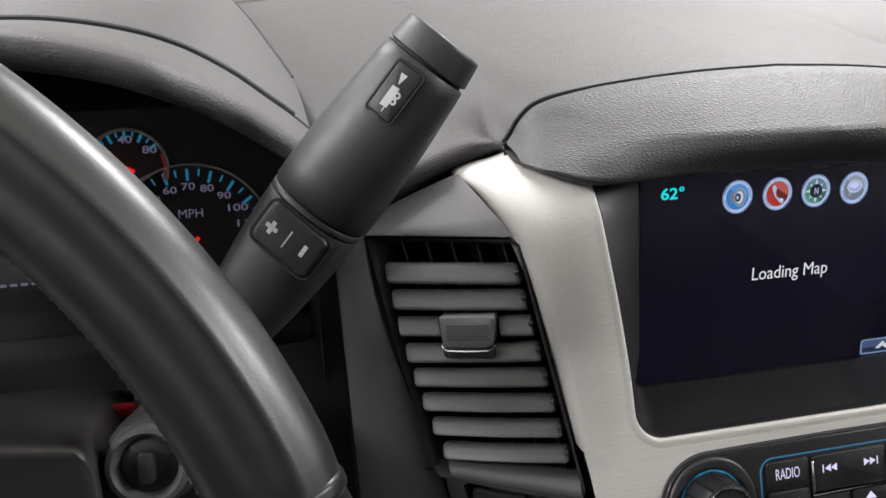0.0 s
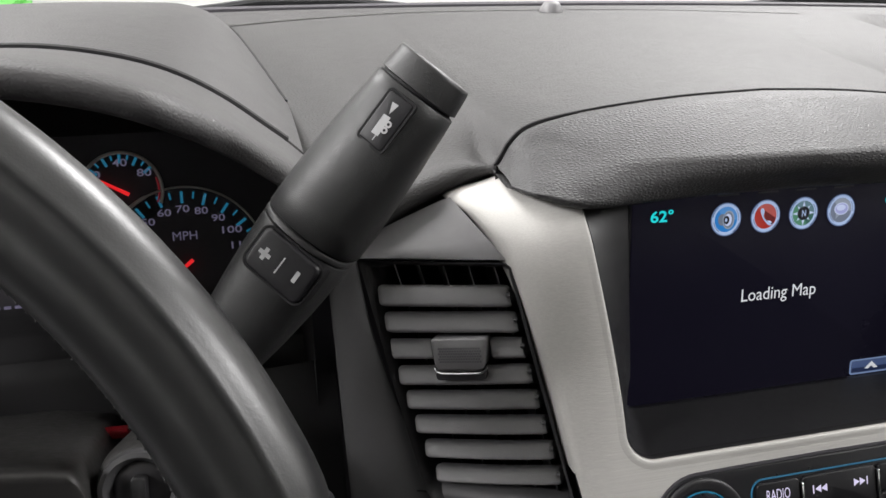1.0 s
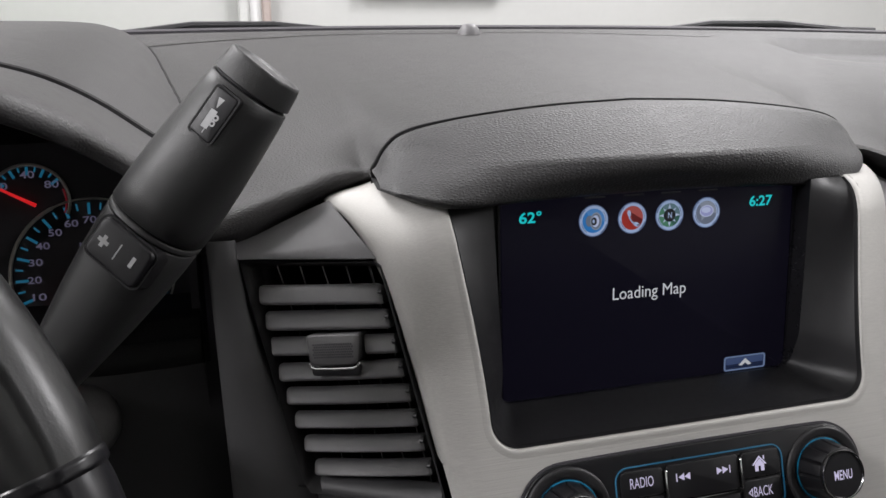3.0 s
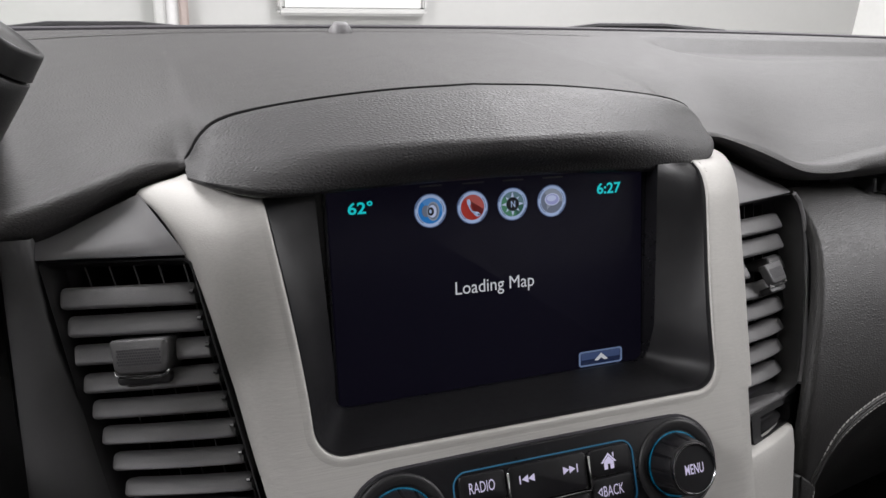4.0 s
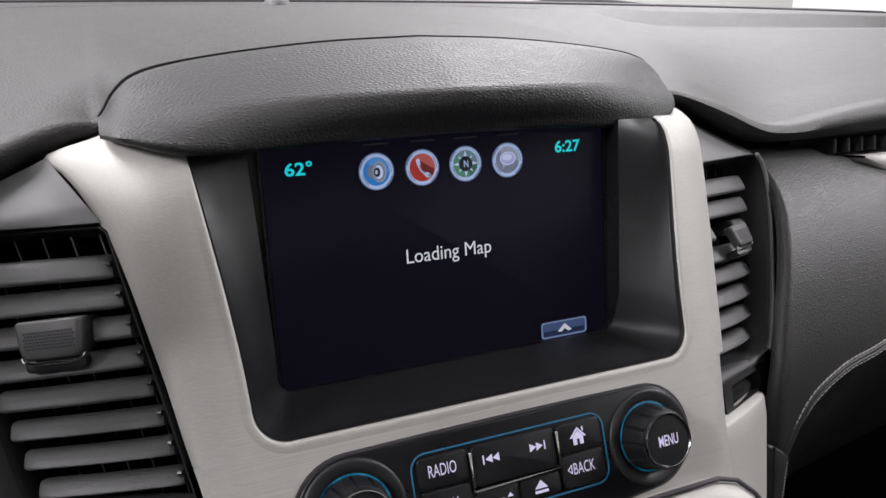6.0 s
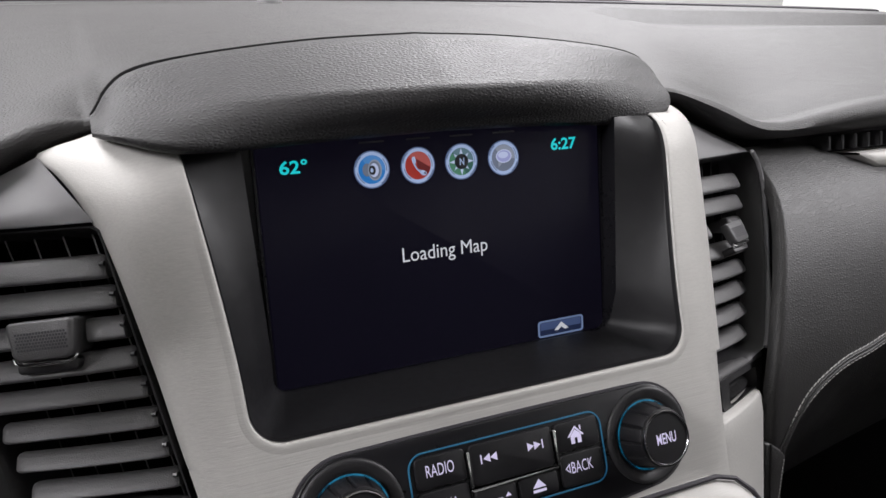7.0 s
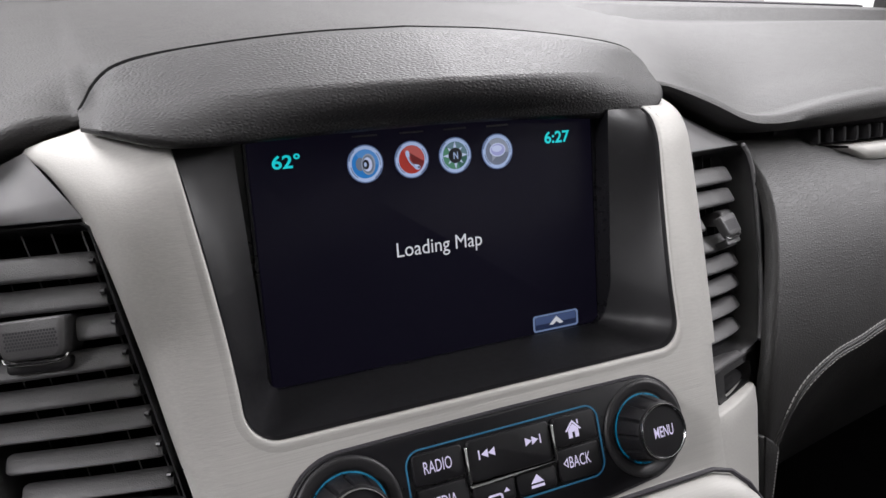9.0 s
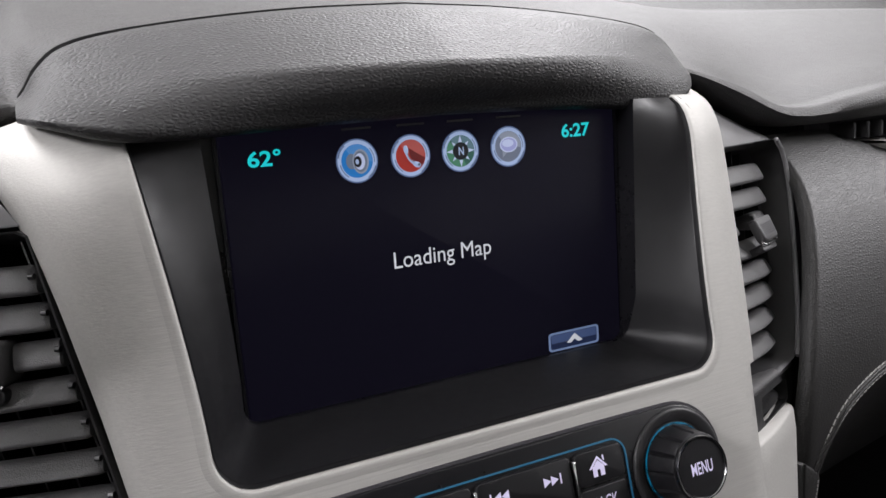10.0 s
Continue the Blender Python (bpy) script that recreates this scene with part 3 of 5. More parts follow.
part("screen_edge", band(rrect(1.806, 1.195, 0.03, 4, 0.008, 0.06), rrect(1.782, 1.174, 0.02, 4, 0.008, 0.06), -0.06, 0.004), gloss_black, display, "thin black edge round the glass", SCR)
part("loading_text", letters("Loading Map", 0.452, 0.09, -0.011, 0.016, 0.002), screen_white, display, "white Loading Map text", SCR)
part("temperature_text", letters("62°", 0.126, 0.062, -0.716, 0.484, 0.002, bold=0.022), cyan_glow, display, "cyan 62 degrees reading", SCR)
part("clock_text", letters("6:27", 0.15, 0.061, 0.68, 0.487, 0.002, bold=0.022), cyan_glow, display, "cyan 6:27 clock", SCR)

icon_ring = screen_colour("icon_ring_white", (0.42, 0.54, 0.8), 0.52)
icon_blue = screen_colour("icon_blue", (0.015, 0.19, 0.55), 0.55)
icon_red = screen_colour("icon_red", (0.4, 0.03, 0.02), 0.5)
icon_green = screen_colour("icon_green", (0.03, 0.12, 0.09), 0.5)
icon_grey = screen_colour("icon_slate", (0.17, 0.2, 0.28), 0.5)
icon_light = screen_colour("icon_light", (0.55, 0.62, 0.85), 0.55)
icon_sky = screen_colour("icon_sky", (0.08, 0.28, 0.65), 0.5)
icon_rose = screen_colour("icon_rose", (0.45, 0.09, 0.08), 0.5)
icon_teal = screen_colour("icon_teal", (0.12, 0.22, 0.26), 0.5)
icon_steel = screen_colour("icon_steel", (0.16, 0.19, 0.26), 0.5)
icon_lavender = screen_colour("icon_lavender", (0.34, 0.36, 0.66), 0.55)
icon_mist = screen_colour("icon_mist", (0.3, 0.34, 0.42), 0.5)
icon_dark = screen_colour("icon_dark", (0.01, 0.012, 0.02), 0.2)
icon_rim = screen_colour("icon_rim", (0.1, 0.15, 0.3), 0.5)
icon_shade = screen_colour("icon_shade", (0.14, 0.19, 0.32), 0.45)
icon_red_dark = screen_colour("icon_red_dark", (0.14, 0.012, 0.012), 0.5)
icon_green_light = screen_colour("icon_green_light", (0.07, 0.24, 0.14), 0.5)
IZ = 0.442


def oval(cx, cy, rx, ry, n=28):
    return [(cx + rx * math.cos(2 * math.pi * k / n), cy + ry * math.sin(2 * math.pi * k / n)) for k in range(n)]


for cx, mat, kind in ((-0.356, icon_blue, "speaker"), (-0.127, icon_red, "phone"), (0.099, icon_green, "compass"), (0.329, icon_grey, "bubble")):
    disc = part("icon_disc", flat(circle(0.067, 40, cx, IZ), 0.002), mat, display, {"speaker": "blue speaker icon", "phone": "red telephone icon", "compass": "green compass icon", "bubble": "slate speech bubble icon"}[kind], SCR)
    part("icon_edge", band(circle(0.0865, 40, cx, IZ), circle(0.081, 40, cx, IZ), 0.002, 0.0035), icon_rim, disc, "", SCR)
    part("icon_ring", band(circle(0.081, 40, cx, IZ), circle(0.0655, 40, cx, IZ), 0.002, 0.004), icon_ring, disc, "", SCR)
    for a0, a1, ro, ri in ((-58, -18, 0.0805, 0.076), (128, 168, 0.0805, 0.076), (188, 236, 0.073, 0.069), (-8, 40, 0.073, 0.0695)):
        part("ring_shade", sheet([[(cx + q * math.cos(radians(a)), IZ + q * math.sin(radians(a)), 0.0046) for q in (ri, ro)] for a in range(a0, a1 + 1, 4)]), icon_shade, disc, "", SCR)
    part("gloss", flat([(cx + 0.064 * math.cos(radians(a)), IZ + 0.064 * math.sin(radians(a))) for a in range(-8, 140, 10)] + [(cx - 0.02, IZ + 0.012), (cx + 0.02, IZ + 0.004)], 0.0025), {"speaker": icon_sky, "phone": icon_rose, "compass": icon_teal, "bubble": icon_mist}[kind], disc, "", SCR)
    if kind == "speaker":
        part("glyph", flat(oval(cx - 0.024, IZ + 0.0, 0.022, 0.03), 0.0032), icon_steel, disc, "", SCR)
        for ex, rx, ry, mm, h in ((0.014, 0.034, 0.048, icon_mist, 0.0036), (0.013, 0.028, 0.041, icon_steel, 0.004), (0.01, 0.022, 0.032, icon_light, 0.0044), (0.002, 0.016, 0.022, icon_dark, 0.0048), (-0.001, 0.007, 0.01, icon_ring, 0.0052)):
            part("glyph", flat(oval(cx + ex, IZ - 0.003, rx, ry), h), mm, disc, "", SCR)
    elif kind == "phone":
        part("glyph_shadow", flat([(cx - 0.012, IZ + 0.034), (cx + 0.062, IZ - 0.012), (cx + 0.052, IZ - 0.036), (cx + 0.036, IZ - 0.05), (cx + 0.0, IZ - 0.012)], 0.003), icon_red_dark, disc, "", SCR)
        arc = []
        for k in range(12):
            w = k / 11
            arc.append((cx - 0.022 + 0.058 * w - 0.016 * math.sin(math.pi * w), IZ + 0.042 - 0.084 * w - 0.012 * math.sin(math.pi * w), 0.005))
        part("glyph", tube(arc, [0.006, 0.01, 0.0095, 0.006, 0.005, 0.0045, 0.0045, 0.005, 0.006, 0.0105, 0.012, 0.008], 8), icon_ring, disc, "", SCR)
        part("glyph", tube([(p[0] + 0.001, p[1] + 0.001, 0.0095) for p in arc[2:10]], 0.002, 6), icon_steel, disc, "", SCR)
        part("glyph", flat(circle(0.005, 12, arc[10][0] + 0.001, arc[10][1] + 0.001), 0.0175), icon_dark, disc, "", SCR)
    elif kind == "compass":
        part("glyph", flat([(cx + 0.0645 * math.cos(radians(a)), IZ + 0.0645 * math.sin(radians(a))) for a in range(140, 300, 10)] + [(cx, IZ)], 0.0026), icon_green_light, disc, "", SCR)
        for a in range(0, 360, 45):
            dx, dy = math.cos(radians(a)), math.sin(radians(a))
            tip = 0.066 if a % 90 == 0 else 0.056
            w = 0.009 if a % 90 == 0 else 0.007
            part("tick", flat([(cx + 0.034 * dx - w * dy, IZ + 0.034 * dy + w * dx), (cx + 0.034 * dx + w * dy, IZ + 0.034 * dy - w * dx), (cx + tip * dx, IZ + tip * dy)], 0.0035), icon_light, disc, "", SCR)
        part("glyph", flat(circle(0.0375, 28, cx, IZ), 0.004), icon_teal, disc, "", SCR)
        part("glyph", flat(circle(0.036, 28, cx, IZ), 0.0045), icon_dark, disc, "", SCR)
        part("letter", letters("N", 0.024, 0.034, cx + 0.002, IZ, 0.005, bold=0.02), icon_ring, disc, "", SCR)
    else:
        part("glyph", flat(oval(cx + 0.004, IZ - 0.024, 0.05, 0.03), 0.0032), icon_steel, disc, "", SCR)
        part("glyph", flat([(cx - 0.03, IZ - 0.012), (cx - 0.004, IZ - 0.022), (cx - 0.03, IZ - 0.046)], 0.0034), icon_mist, disc, "", SCR)
        part("glyph", flat(oval(cx + 0.002, IZ + 0.008, 0.044, 0.033), 0.0036), icon_light, disc, "", SCR)
        part("glyph", flat(oval(cx + 0.002, IZ + 0.008, 0.038, 0.028), 0.004), icon_lavender, disc, "", SCR)
        part("glyph", flat(oval(cx - 0.002, IZ + 0.014, 0.028, 0.016), 0.0044), icon_light, disc, "", SCR)
btn = part("arrow_button", flat(rrect(0.262, 0.074, 0.01, 4, 0.622, -0.464), 0.002), screen_colour("button_navy", (0.018, 0.03, 0.085), 0.4), display, "navy on-screen button with an arrow", SCR)
part("button_glint", flat([(0.498, -0.47), (0.746, -0.47), (0.746, -0.432), (0.498, -0.432)], 0.003), screen_colour("button_blue", (0.07, 0.11, 0.25), 0.4), btn, "", SCR)
part("button_border", band(rrect(0.278, 0.088, 0.016, 4, 0.622, -0.464), rrect(0.258, 0.07, 0.01, 4, 0.622, -0.464), 0.002, 0.004), screen_colour("button_edge", (0.2, 0.28, 0.48), 0.45), btn, "", SCR)
part("arrow", flat([(0.58, -0.478), (0.624, -0.438), (0.668, -0.478), (0.645, -0.482), (0.624, -0.466), (0.603, -0.482)], 0.005), screen_white, btn, "", SCR)
for cx in (-0.348, -0.118, 0.106, 0.337):
    part("sensor_bar", prism(rrect(0.12, 0.008, 0.003, 3, cx, 0.567), 0, 0.004), shroud_plastic, display, "", SCR)

# ---- control panel under the display ----
panel = thing("radio_control_panel", (0, -0.5, -0.9), "glossy black radio control panel with two ribbed knobs", "control panel")
PAN = facing((0, -0.3, 0), 0.235)
KB = 1 / 0.9735                                   # heights are given as z; the panel's face leans


def zb(z):
    return z * KB


def panel_outline(grow=0.0):
    """Top edge, a round shoulder at each knob, and the bottom edge."""
    pts = []
    r, kx, kz = 0.24 + grow, 0.745, zb(-0.91)
    for a in range(-80, 91, 10):
        pts.append((kx + r * math.cos(radians(a)), kz + r * math.sin(radians(a))))
    pts += [(0.4, zb(-0.672) + grow), (0.0, zb(-0.67) + grow), (-0.4, zb(-0.672) + grow)]
    for a in range(90, 261, 10):
        pts.append((-kx + r * math.cos(radians(a)), kz + r * math.sin(radians(a))))
    pts += [(-0.5, zb(-1.165) - grow), (0.0, zb(-1.17) - grow), (0.5, zb(-1.165) - grow)]
    return pts


part("panel_gap", prism(panel_outline(0.012), -0.02, 0.006), void_plastic, panel, "", PAN)
part("panel_face", prism(panel_outline(), -0.02, 0.02, 0.012), gloss_black, panel, "black plastic faceplate", PAN)
part("light_ring", band(rrect(0.974, 0.333, 0.07, 8, 0.008, zb(-0.898)), rrect(0.96, 0.319, 0.063, 8, 0.008, zb(-0.898)), 0.018, 0.024), blue_ring_glow, panel, "dim blue light line round the keys", PAN)


def key(x0, x1, z0, z1, label=""):
    return part("key", prism(rrect(x1 - x0 - 0.008, zb(z1) - zb(z0) - 0.008, 0.02, 4, (x0 + x1) / 2, (zb(z0) + zb(z1)) / 2), 0.015, 0.036, 0.008), button_plastic, panel, label, PAN)


def legend(k, bm):
    return part("legend", bm, lilac_glow, k, "", PAN)


def tri(cx, cz, w, h):
    return [(cx - w / 2, cz - h / 2), (cx + w / 2, cz), (cx - w / 2, cz + h / 2)] if w > 0 else [(cx - w / 2, cz + h / 2), (cx + w / 2, cz), (cx - w / 2, cz - h / 2)]


C = 0.038
k = key(-0.455, -0.214, -0.89, -0.752, "black key marked RADIO")
legend(k, letters("RADIO", 0.13, 0.052, -0.34, zb(-0.815), C))
k = key(-0.455, -0.214, -1.045, -0.894, "black key marked MEDIA")
legend(k, letters("MEDIA", 0.13, 0.052, -0.34, zb(-0.965), C))
k = key(-0.2, 0.222, -0.932, -0.752, "wide black seek key")
zc = zb(-0.822)
bm = flat(tri(-0.118, zc, -0.034, 0.038), C)
for loop in (tri(-0.084, zc, -0.034, 0.038), [(-0.148, zc - 0.02), (-0.141, zc - 0.02), (-0.141, zc + 0.02), (-0.148, zc + 0.02)], tri(0.104, zc, 0.034, 0.038), tri(0.138, zc, 0.034, 0.038), [(0.161, zc - 0.02), (0.168, zc - 0.02), (0.168, zc + 0.02), (0.161, zc + 0.02)]):
    bm.faces.new([bm.verts.new((*p, C)) for p in loop])
legend(k, bm)
k = key(0.236, 0.472, -0.89, -0.752, "black key with a house symbol")
hz = zb(-0.822)
bm = flat([(0.318, hz - 0.004), (0.362, hz + 0.042), (0.406, hz - 0.004), (0.396, hz - 0.006), (0.362, hz + 0.03), (0.328, hz - 0.006)], C)
for loop in ([(0.334, hz - 0.038), (0.355, hz - 0.038), (0.355, hz + 0.019), (0.334, hz - 0.001)], [(0.369, hz - 0.038), (0.39, hz - 0.038), (0.39, hz - 0.001), (0.369, hz + 0.019)], [(0.355, hz - 0.012), (0.369, hz - 0.012), (0.369, hz + 0.019), (0.362, hz + 0.026), (0.355, hz + 0.019)], [(0.386, hz + 0.024), (0.394, hz + 0.016), (0.394, hz + 0.04), (0.386, hz + 0.04)]):
    bm.faces.new([bm.verts.new((*p, C)) for p in loop])
bmesh.ops.translate(bm, verts=bm.verts, vec=(-0.02, 0, 0))
legend(k, bm)
k = key(0.236, 0.472, -1.045, -0.894, "black key marked BACK")
legend(k, letters("BACK", 0.115, 0.052, 0.352, zb(-0.96), C))
ab = zb(-0.96)
bm = band([(0.262, ab), (0.287, ab + 0.022), (0.287, ab - 0.022)], [(0.268, ab), (0.283, ab + 0.014), (0.283, ab - 0.014)], C - 0.002, C)
legend(k, bm)
k = key(-0.2, 0.008, -1.045, -0.945, "black key with a round-corner symbol")
bm = band(rrect(0.075, 0.045, 0.015, 3, -0.1, zb(-1.02)), rrect(0.057, 0.027, 0.008, 3, -0.1, zb(-1.02)), C - 0.002, C)
bm.faces.new([bm.verts.new((x, y, C)) for x, y in ((-0.056, zb(-1.0)), (-0.026, zb(-1.0)), (-0.041, zb(-0.982)))])
legend(k, bm)
k = key(0.014, 0.222, -1.045, -0.945, "black key with an eject symbol")
bm = flat([(0.082, zb(-1.002)), (0.15, zb(-1.002)), (0.116, zb(-0.966))], C)
bm.faces.new([bm.verts.new((x, y, C)) for x, y in ((0.082, zb(-1.022)), (0.15, zb(-1.022)), (0.15, zb(-1.01)), (0.082, zb(-1.01)))])
legend(k, bm)
for x in (-0.207, 0.229):
    part("divider", prism(rrect(0.013, 0.158, 0.005, 3, x, zb(-0.853)), 0.015, 0.048, 0.005), chrome, panel, "thin chrome divider", PAN)
part("divider", prism(rrect(0.44, 0.012, 0.005, 3, 0.008, zb(-0.94)), 0.015, 0.044, 0.004), smoked_chrome, panel, "thin chrome divider", PAN)


def knob(cx, word):
    at = PAN @ pose(cx, zb(-0.91), 0)
    ring = part("knob_bezel", lathe([(0.23, 0.0), (0.23, 0.022), (0.227, 0.03), (0.22, 0.034), (0.21, 0.034), (0.185, 0.027), (0.172, 0.02), (0.168, 0.012), (0.0, 0.012)]), bezel_plastic, panel, "satin black knob surround", at)
    part("light_ring", lathe([(0.167, 0.01), (0.167, 0.02), (0.159, 0.02), (0.159, 0.01)]), cyan_ring_glow, ring, "blue light ring", at)
    bm = bmesh.new()
    n = 96
    rows = []
    for r, c in ((0.157, 0.012), (0.157, 0.03), (0.152, 0.06), (0.144, 0.1), (0.14, 0.14), (0.135, 0.152), (0.124, 0.156)):
        row = []
        for j in range(n):
            a = 2 * math.pi * j / n
            groove = 0.012 if (j % 8) == 0 and 0.03 <= c <= 0.145 else 0.0
            row.append(((r - groove) * math.cos(a), (r - groove) * math.sin(a), c))
        rows.append(row)
    rows.append([(0, 0, 0.154)] * n)
    body = part("knob_body", sheet(rows, bm, loop=True), button_plastic, panel, "ribbed black knob", at, angle=25)
    part("knob_rim", lathe([(0.128, 0.152), (0.128, 0.166), (0.126, 0.171), (0.121, 0.171), (0.117, 0.166), (0.117, 0.155)]), smoked_chrome, body, "dark chrome rim", at)
    part("knob_cap", lathe([(0.118, 0.156), (0.116, 0.162), (0.0, 0.163)]), button_plastic, body, "", at)
    if word:
        part("legend", letters(word, 0.11, 0.05, 0, 0, 0.1645, bold=0.012), lilac_glow, body, "", at)


knob(0.745, "MENU")
knob(-0.74, "")

# ---- air vents ----
def vent_point(side, u, v, d=0.0):
    """On the vent's face: u outwards from the trim, v from the top down, d out into the cabin."""
    a = Vector((1.545, -0.015, 0.315)).lerp(Vector((1.335, -0.345, -0.80)), v)
    if side < 0:
        b = Vector((2.135, 0.345, 0.295)).lerp(Vector((1.85, -0.01, -0.80)), v)
    else:
        b = Vector((2.27, 0.37, 0.295)).lerp(Vector((1.95, -0.02, -0.80)), v)
    p = a.lerp(b, u)
    n = Vector((0.52, -0.83, 0.2)).normalized()
    p += n * d
    return (side * p.x, p.y, p.z)


def tab_shift(side, u):
    return u if side < 0 else u - 0.08


def tab_point(side, u, v, d):
    return vent_point(side, u, v - 0.014 + 0.034 * (u if side < 0 else u + 0.08), d)


def vent(side):
    ob = thing("air_vent", vent_point(side, 0.5, 0.5), "black air vent with eight horizontal grey slats", "air vent", "dashboard vents")
    # surround: the face round the opening, and the walls of the opening
    hole = [(0.0, 0.03), (0.0, 0.25), (0.0, 0.5), (0.0, 0.75), (0.0, 0.95), (0.03, 0.985), (0.35, 0.985), (0.65, 0.985), (0.96, 0.985), (1.0, 0.95), (1.0, 0.75), (1.0, 0.5), (1.0, 0.25), (1.0, 0.03), (0.97, 0.0), (0.65, 0.0), (0.35, 0.0), (0.04, 0.0)]
    if side > 0:
        hole = hole[:8] + [(0.93, 0.975), (1.0, 0.93), (1.09, 0.78), (1.12, 0.6), (1.13, 0.4), (1.11, 0.25), (1.06, 0.14), (0.97, 0.06), (0.85, 0.01)] + hole[15:]
    else:
        hole = [(u + (-0.02 + 0.13 * v if u > 0.9 else 0.0), max(v, 0.014)) for u, v in hole]
    rim = []
    for u, v in hole:
        if side > 0 and u > 0.8:
            rim.append((u + 0.025, v - 0.02 + 0.06 * max(0.0, v - 0.6) / 0.4))
            continue
        U1 = u + (0.075 if u > 0.5 else -0.05) * (1 if (u < 0.1 or u > 0.9) else 0)
        V1 = v + (0.075 if v > 0.5 else -0.02) * (1 if (v < 0.04 or v > 0.94) else 0)
        rim.append((U1, V1))
    mids = [((u * 2 + a) / 3, (v * 2 + b) / 3) for (u, v), (a, b) in zip(rim, hole)]
    rows = [[vent_point(side, u, v, -0.1) for u, v in rim], [vent_point(side, u, v, (0.085 if side > 0 else 0.03) * (u > 0.86)) for u, v in rim], [vent_point(side, (u * 4 + a) / 5, (v * 4 + b) / 5, 0.014 + (0.07 if side > 0 else 0.03) * (u > 0.86)) for (u, v), (a, b) in zip(rim, mids)], [vent_point(side, u, v, 0.012 + (0.035 if side > 0 else 0.01) * (u > 0.86)) for u, v in mids], [vent_point(side, (u + a) / 2, (v + b) / 2, -0.012) for (u, v), (a, b) in zip(mids, hole)], [vent_point(side, u, v, -0.07) for u, v in hole]]
    part("vent_frame", sheet(rows, loop=True), frame_plastic, ob, "dark grey plastic vent frame", angle=50)
    if side > 0:
        # lighter tube that draws the highlight along the frame's outer edge
        part("frame_edge", tube([vent_point(side, u, v, 0.085) for u, v in rim[8:17]], 0.014, 8), dark_plastic, ob, "rounded outer edge of the frame, in lighter plastic to show its highlight")
    part("vent_throat", sheet([[vent_point(side, u, v, d) for u, v in hole] for d in (-0.07, -0.5)], loop=True), void_plastic, ob, "black inner duct wall", angle=50)
    lip_v = lambda u, v: v if side < 0 else 0.97 + (v - 0.975) * 0.64 + 0.055 * u
    part("vent_lip", sheet([[vent_point(side, u, lip_v(u, v), d) for u in np.linspace(-0.02, 1.12 if side > 0 else 1.04, 9)] for v, d in ((0.975, -0.1), (0.98, -0.03), (0.99, 0.0), (1.005, 0.02), (1.03, 0.03), (1.05, 0.028), (1.058, 0.015), (1.06, -0.06))]), slat_plastic if side > 0 else panel_plastic, ob, "dark grey lower lip", angle=60)
    part("vent_back", sheet([[vent_point(side, u, v, -0.48) for u in (-0.05, 0.5, 1.05)] for v in (-0.05, 0.5, 1.05)]), void_plastic, ob, "black duct behind the slats")
    for j in range(5):
        u = 0.12 + 0.19 * j
        bm = sheet([[vent_point(side, u + e, v, dd) for v in np.linspace(0.0, 1.0, 5)] for e, dd in ((0.006, -0.12), (0.006, -0.4), (-0.006, -0.4), (-0.006, -0.12), (0.006, -0.12))])
        part("vane", bm, black_plastic, ob)
    for i in range(8):
        v0 = (0.147 if side < 0 else 0.125) + 0.1075 * i
        tilt = 0.015 + 0.03 * min(1.0, i / 3)
        hgt = 0.042
        prof = [(0.024, 0.003), (0.014, 0.002), (-0.006, -0.008), (-0.029, -0.02), (-0.044, -0.03), (-0.052, -0.043), (-0.055, -0.064), (-0.045, -0.12), (-0.01, -0.2), (0.005, -0.2), (0.026, -0.06), (0.032, -0.012), (0.030, -0.002), (0.024, 0.003)]
        far = (1.0, 1.02, 1.045, 1.06, 1.065, 1.065, 1.055, 1.035)[i] if side < 0 else (0.97, 1.04, 1.06, 1.06, 1.05, 1.03, 0.99, 0.93)[i]
        spans = [(0.035, far)] if i != 2 else [(0.035, tab_shift(side, 0.275)), (tab_shift(side, 0.71), far)]
        for u0, u1 in spans:
            rows = []
            for w in [0, 0.006, 0.015, 0.03] + [0.03 + 0.094 * q for q in range(1, 10)] + [0.97, 0.985, 0.994, 1.0]:
                u = u0 + (u1 - u0) * w
                e = min(1.0, min(w, 1 - w) / 0.03)
                sc = (0.8 + 0.2 * math.sqrt(e)) * (1.06 - 0.045 * i)
                bow = 0.035 * math.sin(math.pi * u)
                rows.append([vent_point(side, u, v0 + dv * sc + tilt * u, dd + bow - 0.02 - 0.01 * (1 - e) + (0.07 * u * u if side < 0 else 0.0)) for dv, dd in prof[:-1]])
            bm = sheet(rows, loop=True)
            bm.verts.ensure_lookup_table()
            n = len(prof) - 1
            bm.faces.new(bm.verts[:n]), bm.faces.new(bm.verts[-n:])
            sl = part("slat", bm, slat_plastic, ob, angle=45)
        p = Vector(vent_point(side, 0.022, v0 - 0.02, -0.02))
        part("slat_pin", tube([p, Vector(vent_point(side, 0.05, v0 - 0.02, -0.02))], 0.011, 8), black_plastic, sl)
    # the tab that steers the air
    out = Vector((-0.42, -0.89, 0.17) if side < 0 else (0.68, -0.7, 0.2)).normalized()
    right = (Vector(tab_point(side, 0.2, 0.38, 0)) - Vector(tab_point(side, 0.8, 0.38, 0))).normalized() * -side
    right = (right - out * right.dot(out)).normalized()
    at = tab_point(side, tab_shift(side, 0.495), 0.378, 0.02)
    if side > 0:
        right = Vector((0.91, 0.41, 0.0)).normalized()
        up = Vector((-0.35, 0.35, 0.87))
        out = right.cross((up - right * up.dot(right)).normalized())
        at = vent_point(side, 0.45, 0.395, 0.02)
    TB = Matrix.Identity(4)
